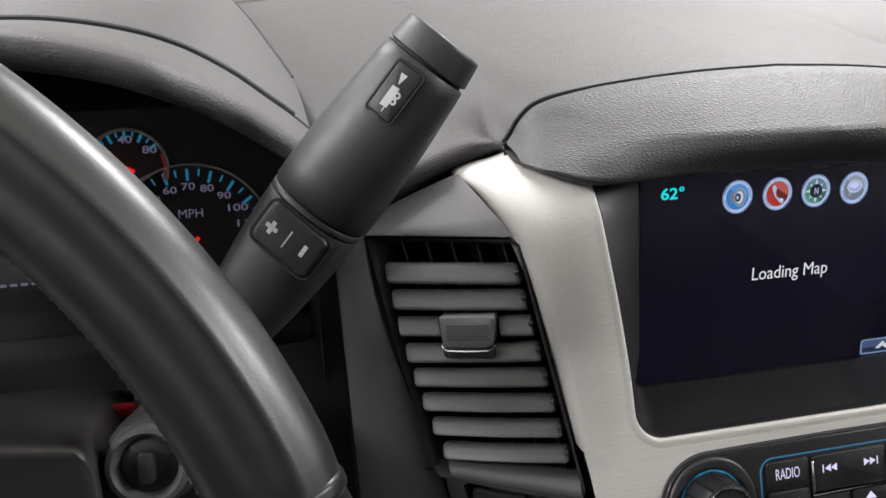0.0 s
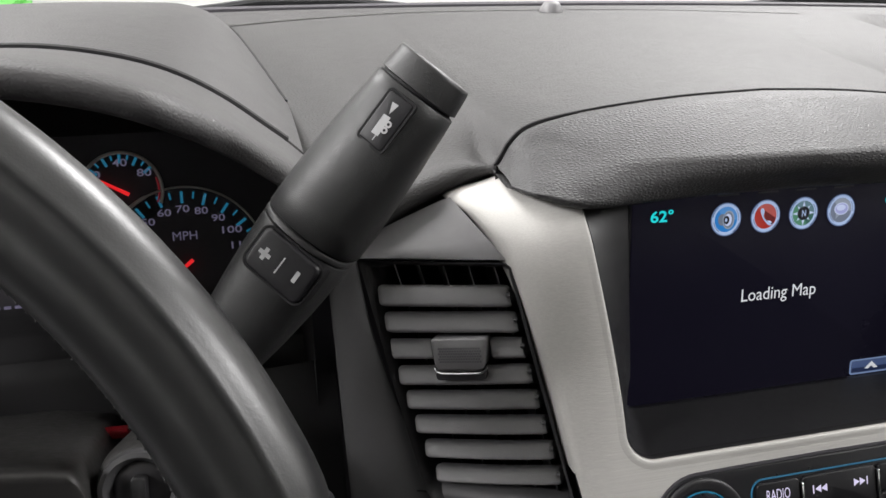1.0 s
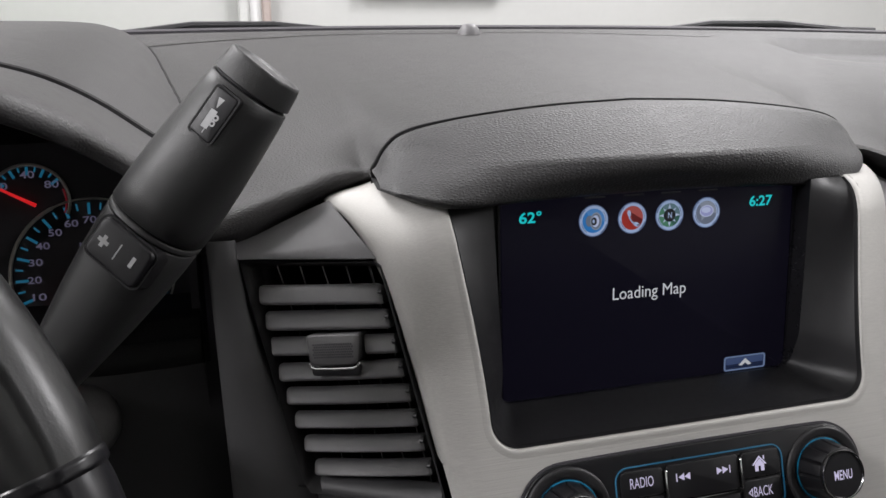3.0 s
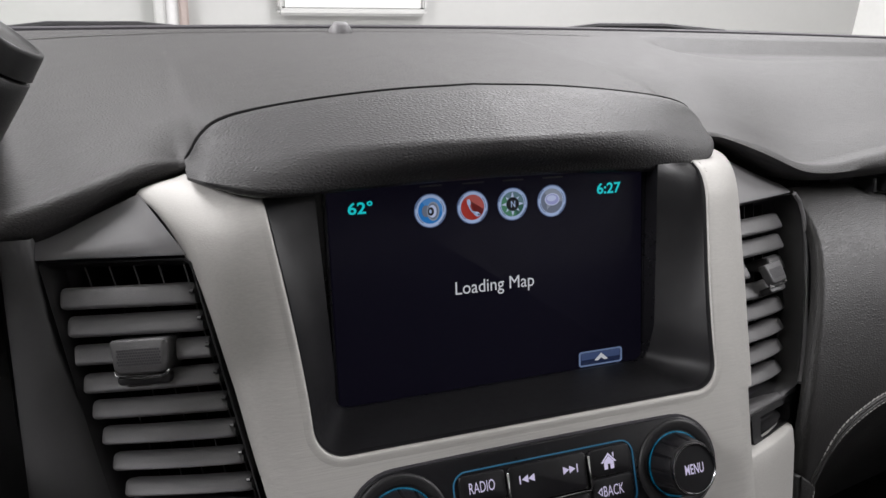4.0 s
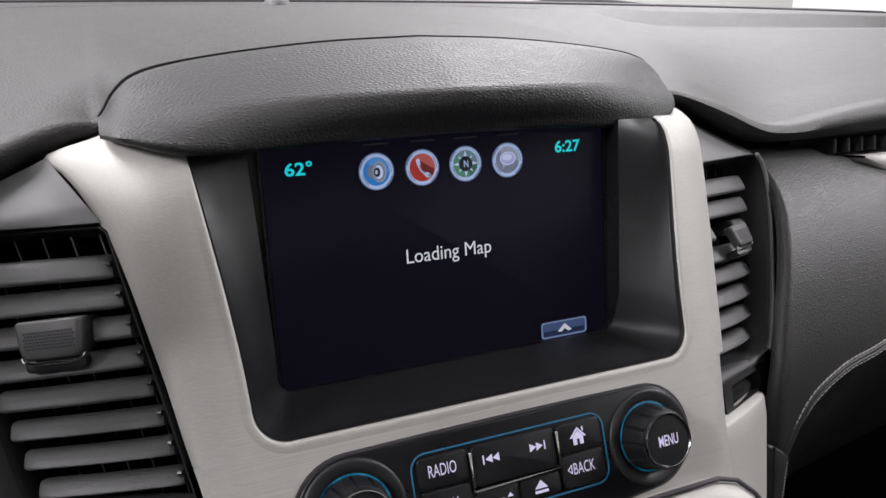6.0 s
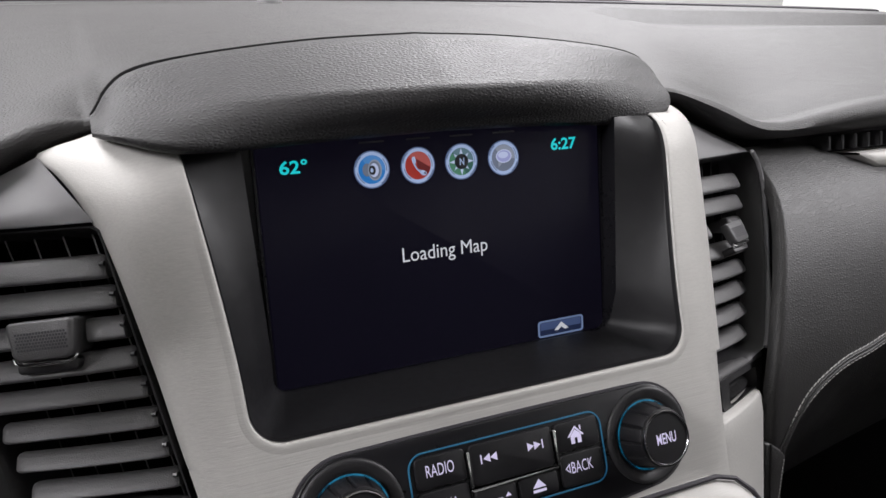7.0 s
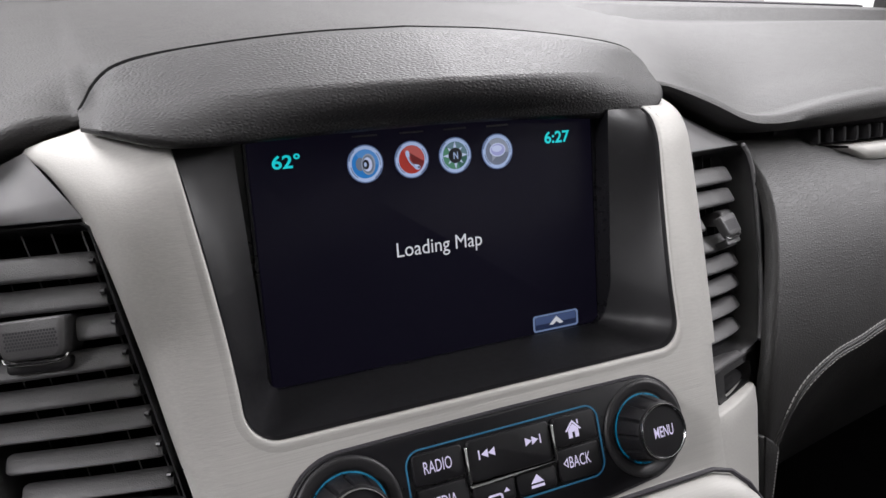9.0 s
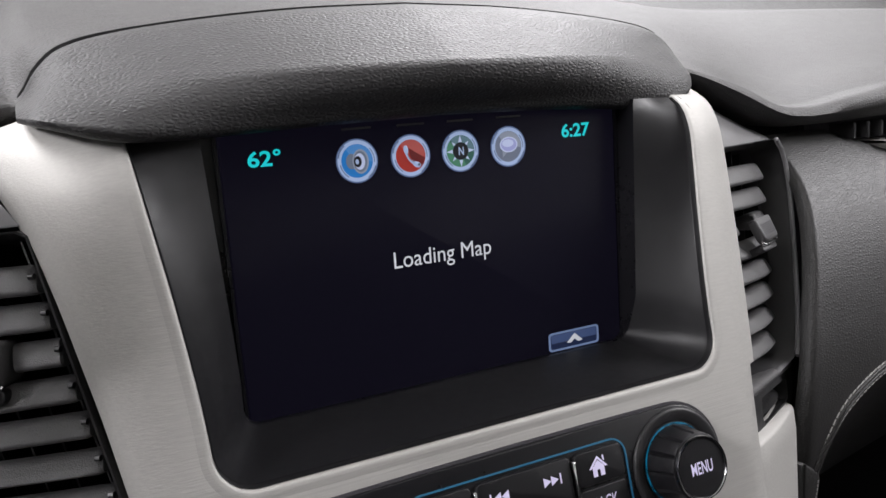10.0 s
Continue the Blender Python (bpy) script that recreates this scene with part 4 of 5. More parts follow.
    TB.col[0][:3], TB.col[1][:3], TB.col[2][:3], TB.col[3][:3] = right, out.cross(right), out, at
    size = 1.0 if side < 0 else 0.82
    TB = TB @ Matrix.Diagonal((size, size, 1, 1))
    plate = []
    for sx, sy, r, a0 in ((1, 1, 0.016, 0), (-1, 1, 0.016, 90), (-1, -1, 0.04, 180), (1, -1, 0.04, 270)):
        for k in range(6):
            a = radians(a0 + 18 * k)
            plate.append((sx * (0.13 + 0.006 * sy - r) + r * math.cos(a), sy * (0.078 - r) + r * math.sin(a)))
    # passenger tab coloured darker, to offset the light its face catches
    tab = part("vent_tab", prism(plate, -0.1 if side < 0 else 0.03, 0.075, 0.018), slat_plastic if side < 0 else panel_plastic, ob, "grey sliding tab with a dotted grip", TB, angle=50)
    dots = bmesh.new()
    for r in range(6):
        for c in range(17):
            x, y = -0.096 + 0.012 * c + (0.006 if r % 2 else 0), 0.03 - 0.0125 * r
            dots.faces.new([dots.verts.new((x + 0.0046 * ex, y + 0.0046 * ey, 0.0758)) for ex, ey in ((-1, -1), (1, -1), (1, 1), (-1, 1))])
    part("grip_dots", dots, void_plastic, tab, "dark grip dots", TB)
    part("chrome_strip", tube([(-0.128, -0.066, 0.05), (-0.118, -0.084, 0.056), (-0.095, -0.092, 0.06), (0.0, -0.094, 0.062), (0.095, -0.092, 0.06), (0.118, -0.084, 0.056), (0.128, -0.066, 0.05)], 0.006, 8), chrome, tab, "thin chrome strip", TB)
    part("tab_base", prism(rrect(0.25, 0.05, 0.02, 4, 0.0, -0.105), -0.1, 0.04, 0.01), black_plastic, tab, "", TB)
    # the face above the opening
    top = []
    for k in range(13):
        s = k / 12
        low = Vector(vent_point(1, s * 1.1 - 0.02, -0.018, 0.004))
        xo = 1.74 + (2.34 - 1.74) * s
        high = Vector((xo, 0.33 + 0.12 * s, base_l(xo) + 0.03)) if side < 0 else Vector((xo, 0.40 + 0.12 * s, base_r(xo) - 0.08 * (1 - 0.5 * s)))
        if s == 0:
            high = Vector((1.72, 0.30, 0.60)) if side < 0 else Vector((1.70, 0.34, 0.545))
        row = [low + Vector((0, 0.12, -0.01)), low, low.lerp(high, 0.04) + Vector((0, -0.008, 0)), low.lerp(high, 0.33) + Vector((0, -0.02, 0)), low.lerp(high, 0.66) + Vector((0, -0.012, 0)), high]
        top.append([(side * p.x, p.y, p.z) for p in row])
    part("vent_cap", sheet(top), dark_plastic, ob, "dark grey face above the vent", angle=60)
    return ob


vent_left = vent(-1)
vent_right = vent(1)
# a dark pocket with a thumbwheel under each vent
for side, ob in ((-1, vent_left), (1, vent_right)):
    part("wheel_pocket", sheet([[vent_point(side, u, v, d) for u in (-0.06, 0.3, 0.7, 1.3)] for v, d in ((1.045, 0.0), (1.05, -0.09), (1.36, -0.09))]), gap_black, ob, "black pocket for the thumbwheel", angle=30)
    if side > 0:
        edge_out = [(0.1, 1.035), (0.5, 1.055), (1.0, 1.075), (1.2, 1.085), (1.17, 1.2), (1.1, 1.235), (0.8, 1.228), (0.45, 1.215), (0.2, 1.21), (0.12, 1.15)]
        edge_in = [(0.28, 1.07), (0.5, 1.08), (0.85, 1.1), (0.98, 1.11), (1.0, 1.17), (0.97, 1.2), (0.75, 1.195), (0.5, 1.188), (0.32, 1.18), (0.28, 1.15)]
        wheel_u, wheel_w, wheel_v, wheel_h = 0.33, 0.55, (1.137, 1.163), 0.032
    else:
        edge_out = [(0.0, 1.05), (0.5, 1.05), (1.0, 1.04), (1.11, 1.06), (1.13, 1.14), (1.12, 1.21), (0.8, 1.23), (0.4, 1.25), (0.12, 1.27), (0.0, 1.2)]
        edge_in = [(0.14, 1.075), (0.5, 1.075), (0.92, 1.07), (0.97, 1.085), (0.98, 1.13), (0.96, 1.165), (0.75, 1.185), (0.45, 1.205), (0.2, 1.215), (0.14, 1.17)]
        wheel_u, wheel_w, wheel_v, wheel_h = 0.5, 0.45, (1.165, 1.165), 0.055
    part("pocket_frame", sheet([[vent_point(side, u, v, -0.08) for u, v in edge_out], [vent_point(side, u, v, 0.015) for u, v in edge_out], [vent_point(side, u, v, 0.018) for u, v in edge_in], [vent_point(side, u, v, -0.08) for u, v in edge_in]], loop=True), frame_plastic, ob, "dark frame round the thumbwheel", angle=40)
    bm = bmesh.new()
    rows = []
    for j in range(49):
        a = radians(-85 + 170 * j / 48)
        rib = 0.005 if j % 2 else 0.0
        rows.append([vent_point(side, wheel_u + wheel_w * w, wheel_v[0] + (wheel_v[1] - wheel_v[0]) * w + wheel_h * math.sin(a), (0.055 + rib) * math.cos(a) - 0.05 - 0.02 * (2 * w - 1) ** 2) for w in np.linspace(0, 1, 7)])
    part("thumbwheel", sheet(rows, bm), frame_plastic, ob, "ribbed black thumbwheel", angle=20)

# ---- panels beside the vents ----
panel_edge = curve([0.0, 0.11, 0.46, 0.885, 1.21, 1.75], [2.2, 2.192, 2.14, 2.02, 1.92, 1.77])
for side in (-1, 1):
    if side < 0:
        rows = []
        for k in range(15):
            s = k / 14
            z = 0.42 - 1.75 * s
            xs = -panel_edge(0.42 - z)
            rows.append([(-2.28 + 0.05 * s, 0.75 - 0.3 * s, z), (-2.34 + 0.05 * s, 0.40 - 0.35 * s, z), (-2.352 + 0.05 * s, 0.365 - 0.35 * s, z), (-2.335 + 0.05 * s, 0.345 - 0.35 * s, z), ((xs - 2.33) / 2, 0.335 - 0.345 * s, z), (xs - 0.02, 0.335 - 0.34 * s, z), (xs - 0.005, 0.35 - 0.34 * s, z), (xs, 0.6 - 0.33 * s, z)])
        part("side_panel", sheet(rows), panel_plastic, dashboard, "dark grey panel between vent and steering column", angle=60)

# made-up sheet, added to brighten the black recess beside the column
part("recess_fill_sheet", sheet([[(x, 0.7 - 0.45 * q - 0.08 * math.sin(math.pi * (x + 3.4) / 1.1), -0.32 - 1.5 * q) for x in [-3.4 + 0.1 * k for k in range(12)]] for q in [k / 8 for k in range(9)]]), frame_plastic, dashboard, "black sheet added to brighten the recess beside the column", angle=60)

# passenger side: padded lower face, slot vent, silver strip
pas = thing("passenger_dash_panel", (4.0, 0.3, -0.4), "black stitched leather dash panel on the passenger side", "dash panel")
face_y = curve([-0.36, -0.1, 0.17, 0.56, 1.05, 1.42, 2.0], [0.43, 0.17, 0.0, -0.14, -0.21, -0.19, -0.12])
face_left = curve([-0.36, -0.28, -0.06, 0.08, 0.3, 0.6, 0.87, 1.05, 1.3, 1.6], [2.37, 2.36, 2.325, 2.27, 2.165, 2.03, 1.94, 1.895, 1.885, 1.885])
seam_low = curve([1.8, 1.9, 1.97, 2.03, 2.09, 2.16, 2.24, 2.37, 2.58, 2.84, 3.1, 4.0, 7.5], [-1.6, -1.515, -1.415, -1.32, -1.242, -1.167, -1.113, -1.056, -0.995, -0.965, -0.92, -0.85, -0.75])
# black sheet behind the panel edge, colouring the gap's shade
part("edge_shade_sheet", sheet([[(x, face_y(-z) + 0.3, z) for x in (1.75, 2.0, 2.35)] for z in (0.36, 0.0, -0.4, -0.8, -1.2, -1.5)]), gap_black, pas, "black sheet standing for the shaded gap beside the padded face")
rows = []
for k in range(49):
    x0 = 2.1 + 5.0 * (k / 48) ** 1.7
    near = max(0.0, 1 - (x0 - 2.1) / 0.9) ** 2
    e = min(1.0, (x0 - 2.1) / 0.045)
    roll = math.sqrt(max(0.0, 1 - (1 - e) ** 2))
    xt, xb = x0 + 0.21 * near, x0 - 0.25 * near
    ztop = 0.335 if xt < 2.97 else max(0.13, 0.335 - 0.36 * (xt - 2.97))
    zlow = seam_low(xb)
    row = []
    for j in range(25):
        t = j / 24
        z = ztop + (zlow - ztop) * t
        x = x0 + (face_left(-z) - 2.1) * near
        row.append((x, face_y(-z) + 0.12 * (x - 2.1) + 0.08 * (1 - roll) + 0.05 * max(0, 0.05 - t) / 0.05, z))
    rows.append(row)
part("padded_face", sheet(rows), panel_leather, pas, "black grained leather upper face", angle=60)
edge = [Vector(r[-1]) for r in rows]
low = [[(p.x, p.y + 0.008 + 0.5 * j / 8, p.z + 0.02 - 0.75 * j / 8) for j in range(17)] for p in edge]
part("lower_face", sheet(low), panel_leather, pas, "dark recessed lower face")
path = []
for a, b in zip(edge[3:-1], edge[4:]):
    n = max(1, int((b - a).length / 0.01))
    path += [a.lerp(b, q / n) for q in range(n)]
path = path[:260]
side_way = []
for q in range(len(path)):
    d = (path[min(q + 4, len(path) - 1)] - path[max(q - 4, 0)]).normalized()
    side_way.append(Vector((-d.z, 0, d.x)))
for off, r, depth in ((-0.012, 0.011, -0.006), (0.012, 0.011, -0.006)):
    part("seam_ridge", tube([p + n * off + Vector((0, depth, 0)) for p, n in zip(path[::4], side_way[::4])], r, 8), panel_leather, pas, "raised leather seam")
for off in (0.03, -0.03):
    bm = bmesh.new()
    for q in range(0, len(path) - 4, 4):
        lean = side_way[q] * (0.0018 if off > 0 else -0.0018)
        w = off * min(1.0, 0.25 + q / 60)
        tube([path[q] + side_way[q] * w - lean + Vector((0, -0.008, 0)), path[q + 3] + side_way[q + 3] * w + lean + Vector((0, -0.008, 0))], 0.0042, 5, bm)
    part("seam_stitching", bm, thread, pas, "grey double seam stitching")
rows = []
for k in range(20):
    x = 3.35 + 3.6 * k / 19
    z = 0.2
    f = 0.15 + 0.85 * min(1.0, (x - 3.35) / 0.2)
    rows.append([(x, 0.62, z + 0.03), (x, 0.40, z + 0.03), (x, 0.375, z + 0.03 - 0.02 * f), (x, 0.37, z + 0.03 - 0.09 * f), (x, 0.385, z + 0.03 - 0.12 * f), (x, 0.6, z + 0.03 - 0.13 * f)])
part("silver_strip", sheet(rows), silver, pas, "satin silver strip", angle=50)
part("slot_back", box(2.9, 6.9, 0.62, 0.66, 0.2, 0.45), void_plastic, pas, "black slot vent between pad and panel")
for k in range(24):
    x = 3.1 + 0.13 * k
    part("slot_slat", box(x, x + 0.03, 0.42, 0.6, 0.26, 0.36, 0.006), frame_plastic, pas)

# console side with a stitched edge, low beside the stack
con = thing("console_side", (2.0, -0.1, -1.9), "black leather console side with stitched edge", "console")
CON = facing((0, -0.2, 0))
loop = [(1.852, -1.337), (1.88, -1.342), (1.91, -1.357), (1.955, -1.388), (1.995, -1.42), (2.012, -1.44), (2.016, -1.465), (2.005, -1.54), (1.985, -1.63), (1.965, -1.74), (1.935, -1.9), (1.9, -2.1), (1.86, -2.1), (1.85, -1.8), (1.846, -1.5)]
part("console_face", prism(loop, -0.4, 0.02, 0.02), panel_leather, con, "", CON, angle=60)
part("console_ridge", tube([(1.895, -1.352, 0.02), (1.892, -1.5, 0.021), (1.888, -1.7, 0.021), (1.88, -2.0, 0.02)], 0.008, 6), panel_leather, con, "raised fold of the leather", CON)
bm = bmesh.new()
for k in range(24):
    z = -1.47 - 0.022 * k
    tube([(1.998 - 0.17 * (-1.47 - z), z, 0.02), (1.998 - 0.17 * (-1.456 - z), z - 0.014, 0.021)], 0.0045, 5, bm)
part("seam_stitching", bm, thread, con, "grey seam stitching", CON)

# lower silver cover under the controls
rows = []
for k in range(25):
    s = k / 12 - 1
    x = 1.42 * s
    zt = -1.175 - 0.3 * max(0.0, (abs(x) - 1.05) / 0.37) ** 2
    rows.append([(x, stack_y(0, -1.2) + 0.05, zt)] + [(x * (1 + 0.02 * j), stack_y(0, -1.2) - 0.16 * math.sin(math.pi / 2 * j / 6), zt - 0.28 * (1 - math.cos(math.pi / 2 * j / 6)) - 0.05 * j / 6) for j in range(1, 7)])
low_cover = thing("lower_trim_cover", (0, -0.7, -1.4), "curved satin silver cover below the radio controls", "trim panel")
part("cover_shell", sheet(rows), silver, low_cover, angle=60)
# dark tube drawn as the shade under the trim's lower edge
part("cover_gap_shade", tube([(r[1][0], r[1][1] - 0.005, r[1][2] + 0.022) for r in rows], 0.013, 6), void_plastic, low_cover, "dark tube standing for the shaded gap along the upper edge")

# ---- instrument cluster ----
DIAL = facing((-3.11, 1.70, 0.02), 0.152)
cluster = thing("instrument_cluster", (-3.6, 1.5, 0.1), "black instrument cluster with blue-marked round gauges", "instrument cluster")
part("gauge_plate", prism(rrect(4.0, 2.3, 0.1, 4, -1.4, 0.0), -0.06, -0.01), void_plastic, cluster, "black gauge plate", DIAL)
part("side_wall", box(-2.5, -2.44, 1.3, 1.95, -1.0, 0.9), void_plastic, cluster, "black inner side wall")
part("lower_bezel", sheet([[(x, y, z) for y, z in ((1.5, -0.10), (1.42, -0.15), (1.2, -0.17), (1.18, -0.19), (1.08, -0.27), (1.06, -0.285), (1.04, -0.285), (1.0, -0.33), (0.98, -0.4), (1.0, -1.2))] for x in (-6.0, -4.5, -3.7, -3.2, -2.7, -2.45)]), frame_plastic, cluster, "black stepped lower bezel")
part("inner_side", sheet([[(x, y, z) for y, x in ((0.6, -2.415), (1.0, -2.43), (1.5, -2.45), (1.95, -2.47))] for z in (0.6, 0.2, -0.4, -1.2)]), panel_plastic, cluster, "dark grey inner flank beside the gauges")
blue_tick = screen_colour("tick_blue", (0.03, 0.38, 0.66), 0.17)
dial_rim = material("dial_rim", (0.55, 0.54, 0.5), 0.35, metal=0.3, spec=0.5, vary=0.05)
needle_red = screen_colour("needle_red", (0.85, 0.015, 0.02), 0.55)
dial_red = screen_colour("dial_red", (0.5, 0.03, 0.05), 0.12)
dial_text = screen_colour("dial_lilac", (0.42, 0.38, 0.6), 0.13)


def gauge(cx, cz, r, first, last, step, a0, a1, needle, unit="", size=0.07, majors=True):
    g = part("gauge_face", flat(circle(r * 0.98, 48, cx, cz), 0.0), void_plastic, cluster, "black round dial with blue marks", DIAL)
    if r < 0.3:
        part("gauge_bezel", tube([((r - 0.01) * math.sin(radians(a)), (r - 0.01) * math.cos(radians(a)), 0.01) for a in range(-112, 113, 4)], 0.011, 8), dial_rim, cluster, "thin grey dial rim", DIAL @ pose(cx, cz, 0))
    else:
        # thicker left arc stands in for the highlight on the rim
        part("gauge_bezel", tube([((r - 0.008) * math.sin(radians(a)), (r - 0.008) * math.cos(radians(a)), 0.012) for a in range(-150, 151, 3)], [0.012 if -110 < a < -25 else 0.007 for a in range(-150, 151, 3)], 8), dial_rim, cluster, "thin chrome dial rim, thickened on the left for its highlight", DIAL @ pose(cx, cz, 0))
    if r < 0.3:
        for a0r, a1r in ((-112, -70), (70, 112)):
            part("warning_arc", tube([((r - 0.03) * math.sin(radians(a)), (r - 0.03) * math.cos(radians(a)), 0.008) for a in range(a0r, a1r + 1, 6)], 0.006, 6), dial_red, g, "dim red arc", DIAL @ pose(cx, cz, 0))
    n = int((last - first) / step)
    for k in range(2 * n + 1):
        a = radians(a0 + (a1 - a0) * k / (2 * n))
        dx, dz = math.sin(a), math.cos(a)
        l = 0.075 if k % 2 == 0 else 0.045
        w = 0.009 if k % 2 == 0 else 0.006
        ro = r * 0.93
        pts = [(cx + ro * dx - w * dz, cz + ro * dz + w * dx), (cx + ro * dx + w * dz, cz + ro * dz - w * dx), (cx + (ro - l * (r / 0.5) ** 0.35) * dx + w * dz, cz + (ro - l * (r / 0.5) ** 0.35) * dz - w * dx), (cx + (ro - l * (r / 0.5) ** 0.35) * dx - w * dz, cz + (ro - l * (r / 0.5) ** 0.35) * dz + w * dx)]
        part("dial_mark", flat(pts, 0.006), blue_tick, g, "", DIAL)
    for k in range(n + 1):
        if not majors and k % 2:
            continue
        a = radians(a0 + (a1 - a0) * k / n)
        word = str(int(first + step * k))
        rr = r * 0.71
        part("dial_number", letters(word, size * 0.72 * len(word), size * 0.8, cx + rr * math.sin(a), cz + rr * math.cos(a), 0.006, bold=0.012), dial_text, g, "", DIAL)
    if unit:
        part("dial_number", letters(unit, 0.15, 0.055, cx, cz + r * 0.37, 0.006), dial_text, g, "", DIAL)
    if needle is not None:
        a = radians(needle)
        dx, dz = math.sin(a), math.cos(a)
        q = [(cx + 0.012 * dz - 0.05 * dx, cz - 0.012 * dx - 0.05 * dz), (cx + r * 0.72 * dx + 0.008 * dz, cz + r * 0.72 * dz - 0.008 * dx), (cx + r * 0.72 * dx - 0.008 * dz, cz + r * 0.72 * dz + 0.008 * dx), (cx - 0.012 * dz - 0.05 * dx, cz + 0.012 * dx - 0.05 * dz)]
        part("needle", prism(q, 0.03, 0.04), needle_red, g, "red needle", DIAL)
    return g


gauge(0, 0.015, 0.507, 0, 140, 10, -128, 128, -129, "MPH", 0.058)
gauge(-0.35, 0.51, 0.25, 0, 80, 20, -52, 52, -60, "", 0.06, majors=False)
gauge(-0.845, 0.505, 0.25, 0, 4, 1, -52, 52, None, "", 0.0001, majors=False)
gauge(-1.75, 0, 0.493, 0, 6, 1, -128, 100, -120, "", 0.085)
part("warning_light", flat([(-0.205, -0.25), (-0.149, -0.25), (-0.152, -0.222), (-0.163, -0.215), (-0.163, -0.2), (-0.177, -0.192), (-0.191, -0.2), (-0.191, -0.215), (-0.202, -0.222)], 0.006), needle_red, cluster, "red lit warning symbol", DIAL @ pose(0.0, -0.01, 0) @ Matrix.Diagonal((1.25, 1.25, 1, 1)))
for k in range(6):
    part("odometer_bar", flat([(-1.15 + 0.06 * k, -0.185), (-1.11 + 0.06 * k, -0.185), (-1.11 + 0.06 * k, -0.15), (-1.15 + 0.06 * k, -0.15)], 0.006), dial_text, cluster, "", DIAL)

# ---- gear lever on the column ----
lever = thing("gear_lever", (-2.95, -0.6, 0.05), "matte black column gear lever with trailer-mode button", "gear lever")
LB = Vector((-2.473, -0.703, 0.686))
axis = Vector((0.609, -0.162, 0.776)).normalized()
front = Vector((-0.427, -0.892, 0.149))
front = (front - axis * front.dot(axis)).normalized()
acr = axis.cross(front).normalized()
LM = Matrix.Identity(4)
LM.col[0][:3], LM.col[1][:3], LM.col[2][:3], LM.col[3][:3] = acr, axis, front, LB
# local: x across, y along the lever, z towards the driver


def lever_ring(y, rx, rz, n=48):
    return [(rx * math.copysign(abs(math.cos(2 * math.pi * k / n)) ** 0.85, math.cos(2 * math.pi * k / n)), y, rz * math.copysign(abs(math.sin(2 * math.pi * k / n)) ** 0.85, math.sin(2 * math.pi * k / n))) for k in range(n)]


def lever_body(name, profile, mat, label):
    rows = [lever_ring(y, rx, rz) for y, rx, rz in profile]
    bm = sheet(rows, loop=True)
    bm.verts.ensure_lookup_table()
    n = len(rows[0])
    bm.faces.new(bm.verts[:n]), bm.faces.new(bm.verts[-n:])
    return part(name, bm, mat, lever, label, LM, angle=50)


lever_body("grip", [(0.006, 0.176, 0.165), (0.012, 0.183, 0.172), (0.1, 0.184, 0.174), (0.25, 0.178, 0.17), (0.4, 0.168, 0.16), (0.54, 0.156, 0.148), (0.592, 0.15, 0.142), (0.597, 0.143, 0.135)], grip_plastic, "black grained grip")
lever_body("end_cap", [(0.606, 0.139, 0.131), (0.61, 0.149, 0.14), (0.69, 0.139, 0.13), (0.7, 0.136, 0.127), (0.704, 0.13, 0.122), (0.703, 0.122, 0.114), (0.698, 0.118, 0.11), (0.696, 0.05, 0.046)], grip_plastic, "black end cap")
lever_body("grip_gap", [(0.58, 0.136, 0.128), (0.62, 0.134, 0.126)], gap_black, "")
lever_body("stalk_gap", [(-0.03, 0.172, 0.16), (0.02, 0.172, 0.16)], gap_black, "")
lever_body("stalk_collar", [(-0.024, 0.176, 0.165), (-0.02, 0.181, 0.17), (-0.004, 0.181, 0.17), (0.0, 0.177, 0.166)], grip_plastic, "narrow black collar")
lever_body("stalk", [(-0.8, 0.1, 0.09), (-0.6, 0.13, 0.112), (-0.4, 0.156, 0.138), (-0.25, 0.17, 0.154), (-0.1, 0.178, 0.166), (-0.032, 0.18, 0.168), (-0.028, 0.176, 0.164)], grip_plastic, "black lower stalk")
HB = LM
# trailer-mode button
bt = part("mode_button", prism(rrect(0.094, 0.182, 0.012, 4, 0.014, 0.477), 0.12, 0.163, 0.006), button_plastic, lever, "black button with trailer symbol", HB)
part("button_edge", band(rrect(0.11, 0.198, 0.018, 4, 0.014, 0.477), rrect(0.095, 0.183, 0.012, 4, 0.014, 0.477), 0.12, 0.1605), gap_black, bt, "", HB)
part("symbol", flat([(-0.003, 0.4195), (0.014, 0.4215), (0.0145, 0.403), (0.018, 0.403), (0.0175, 0.422), (0.023, 0.4225), (0.022, 0.4945), (-0.004, 0.4915)], 0.1642), white_paint, bt, "", HB)
for yy in (0.45, 0.473):
    part("symbol", band(circle(0.0115, 20, 0.0285, yy), circle(0.005, 20, 0.0285, yy), 0.161, 0.165), white_paint, bt, "", HB)
part("symbol", flat([(0.0105, 0.5), (0.0195, 0.541), (-0.005, 0.538)], 0.1642), white_paint, bt, "", HB)
# plus and minus rocker
rk = part("rocker_button", prism(rrect(0.244, 0.158, 0.03, 5, 0.027, -0.114), 0.09, 0.183, 0.016), button_plastic, lever, "black plus and minus rocker", HB)
part("button_edge", band(rrect(0.262, 0.176, 0.038, 5, 0.027, -0.114), rrect(0.246, 0.16, 0.03, 5, 0.027, -0.114), 0.09, 0.168), gap_black, rk, "", HB)
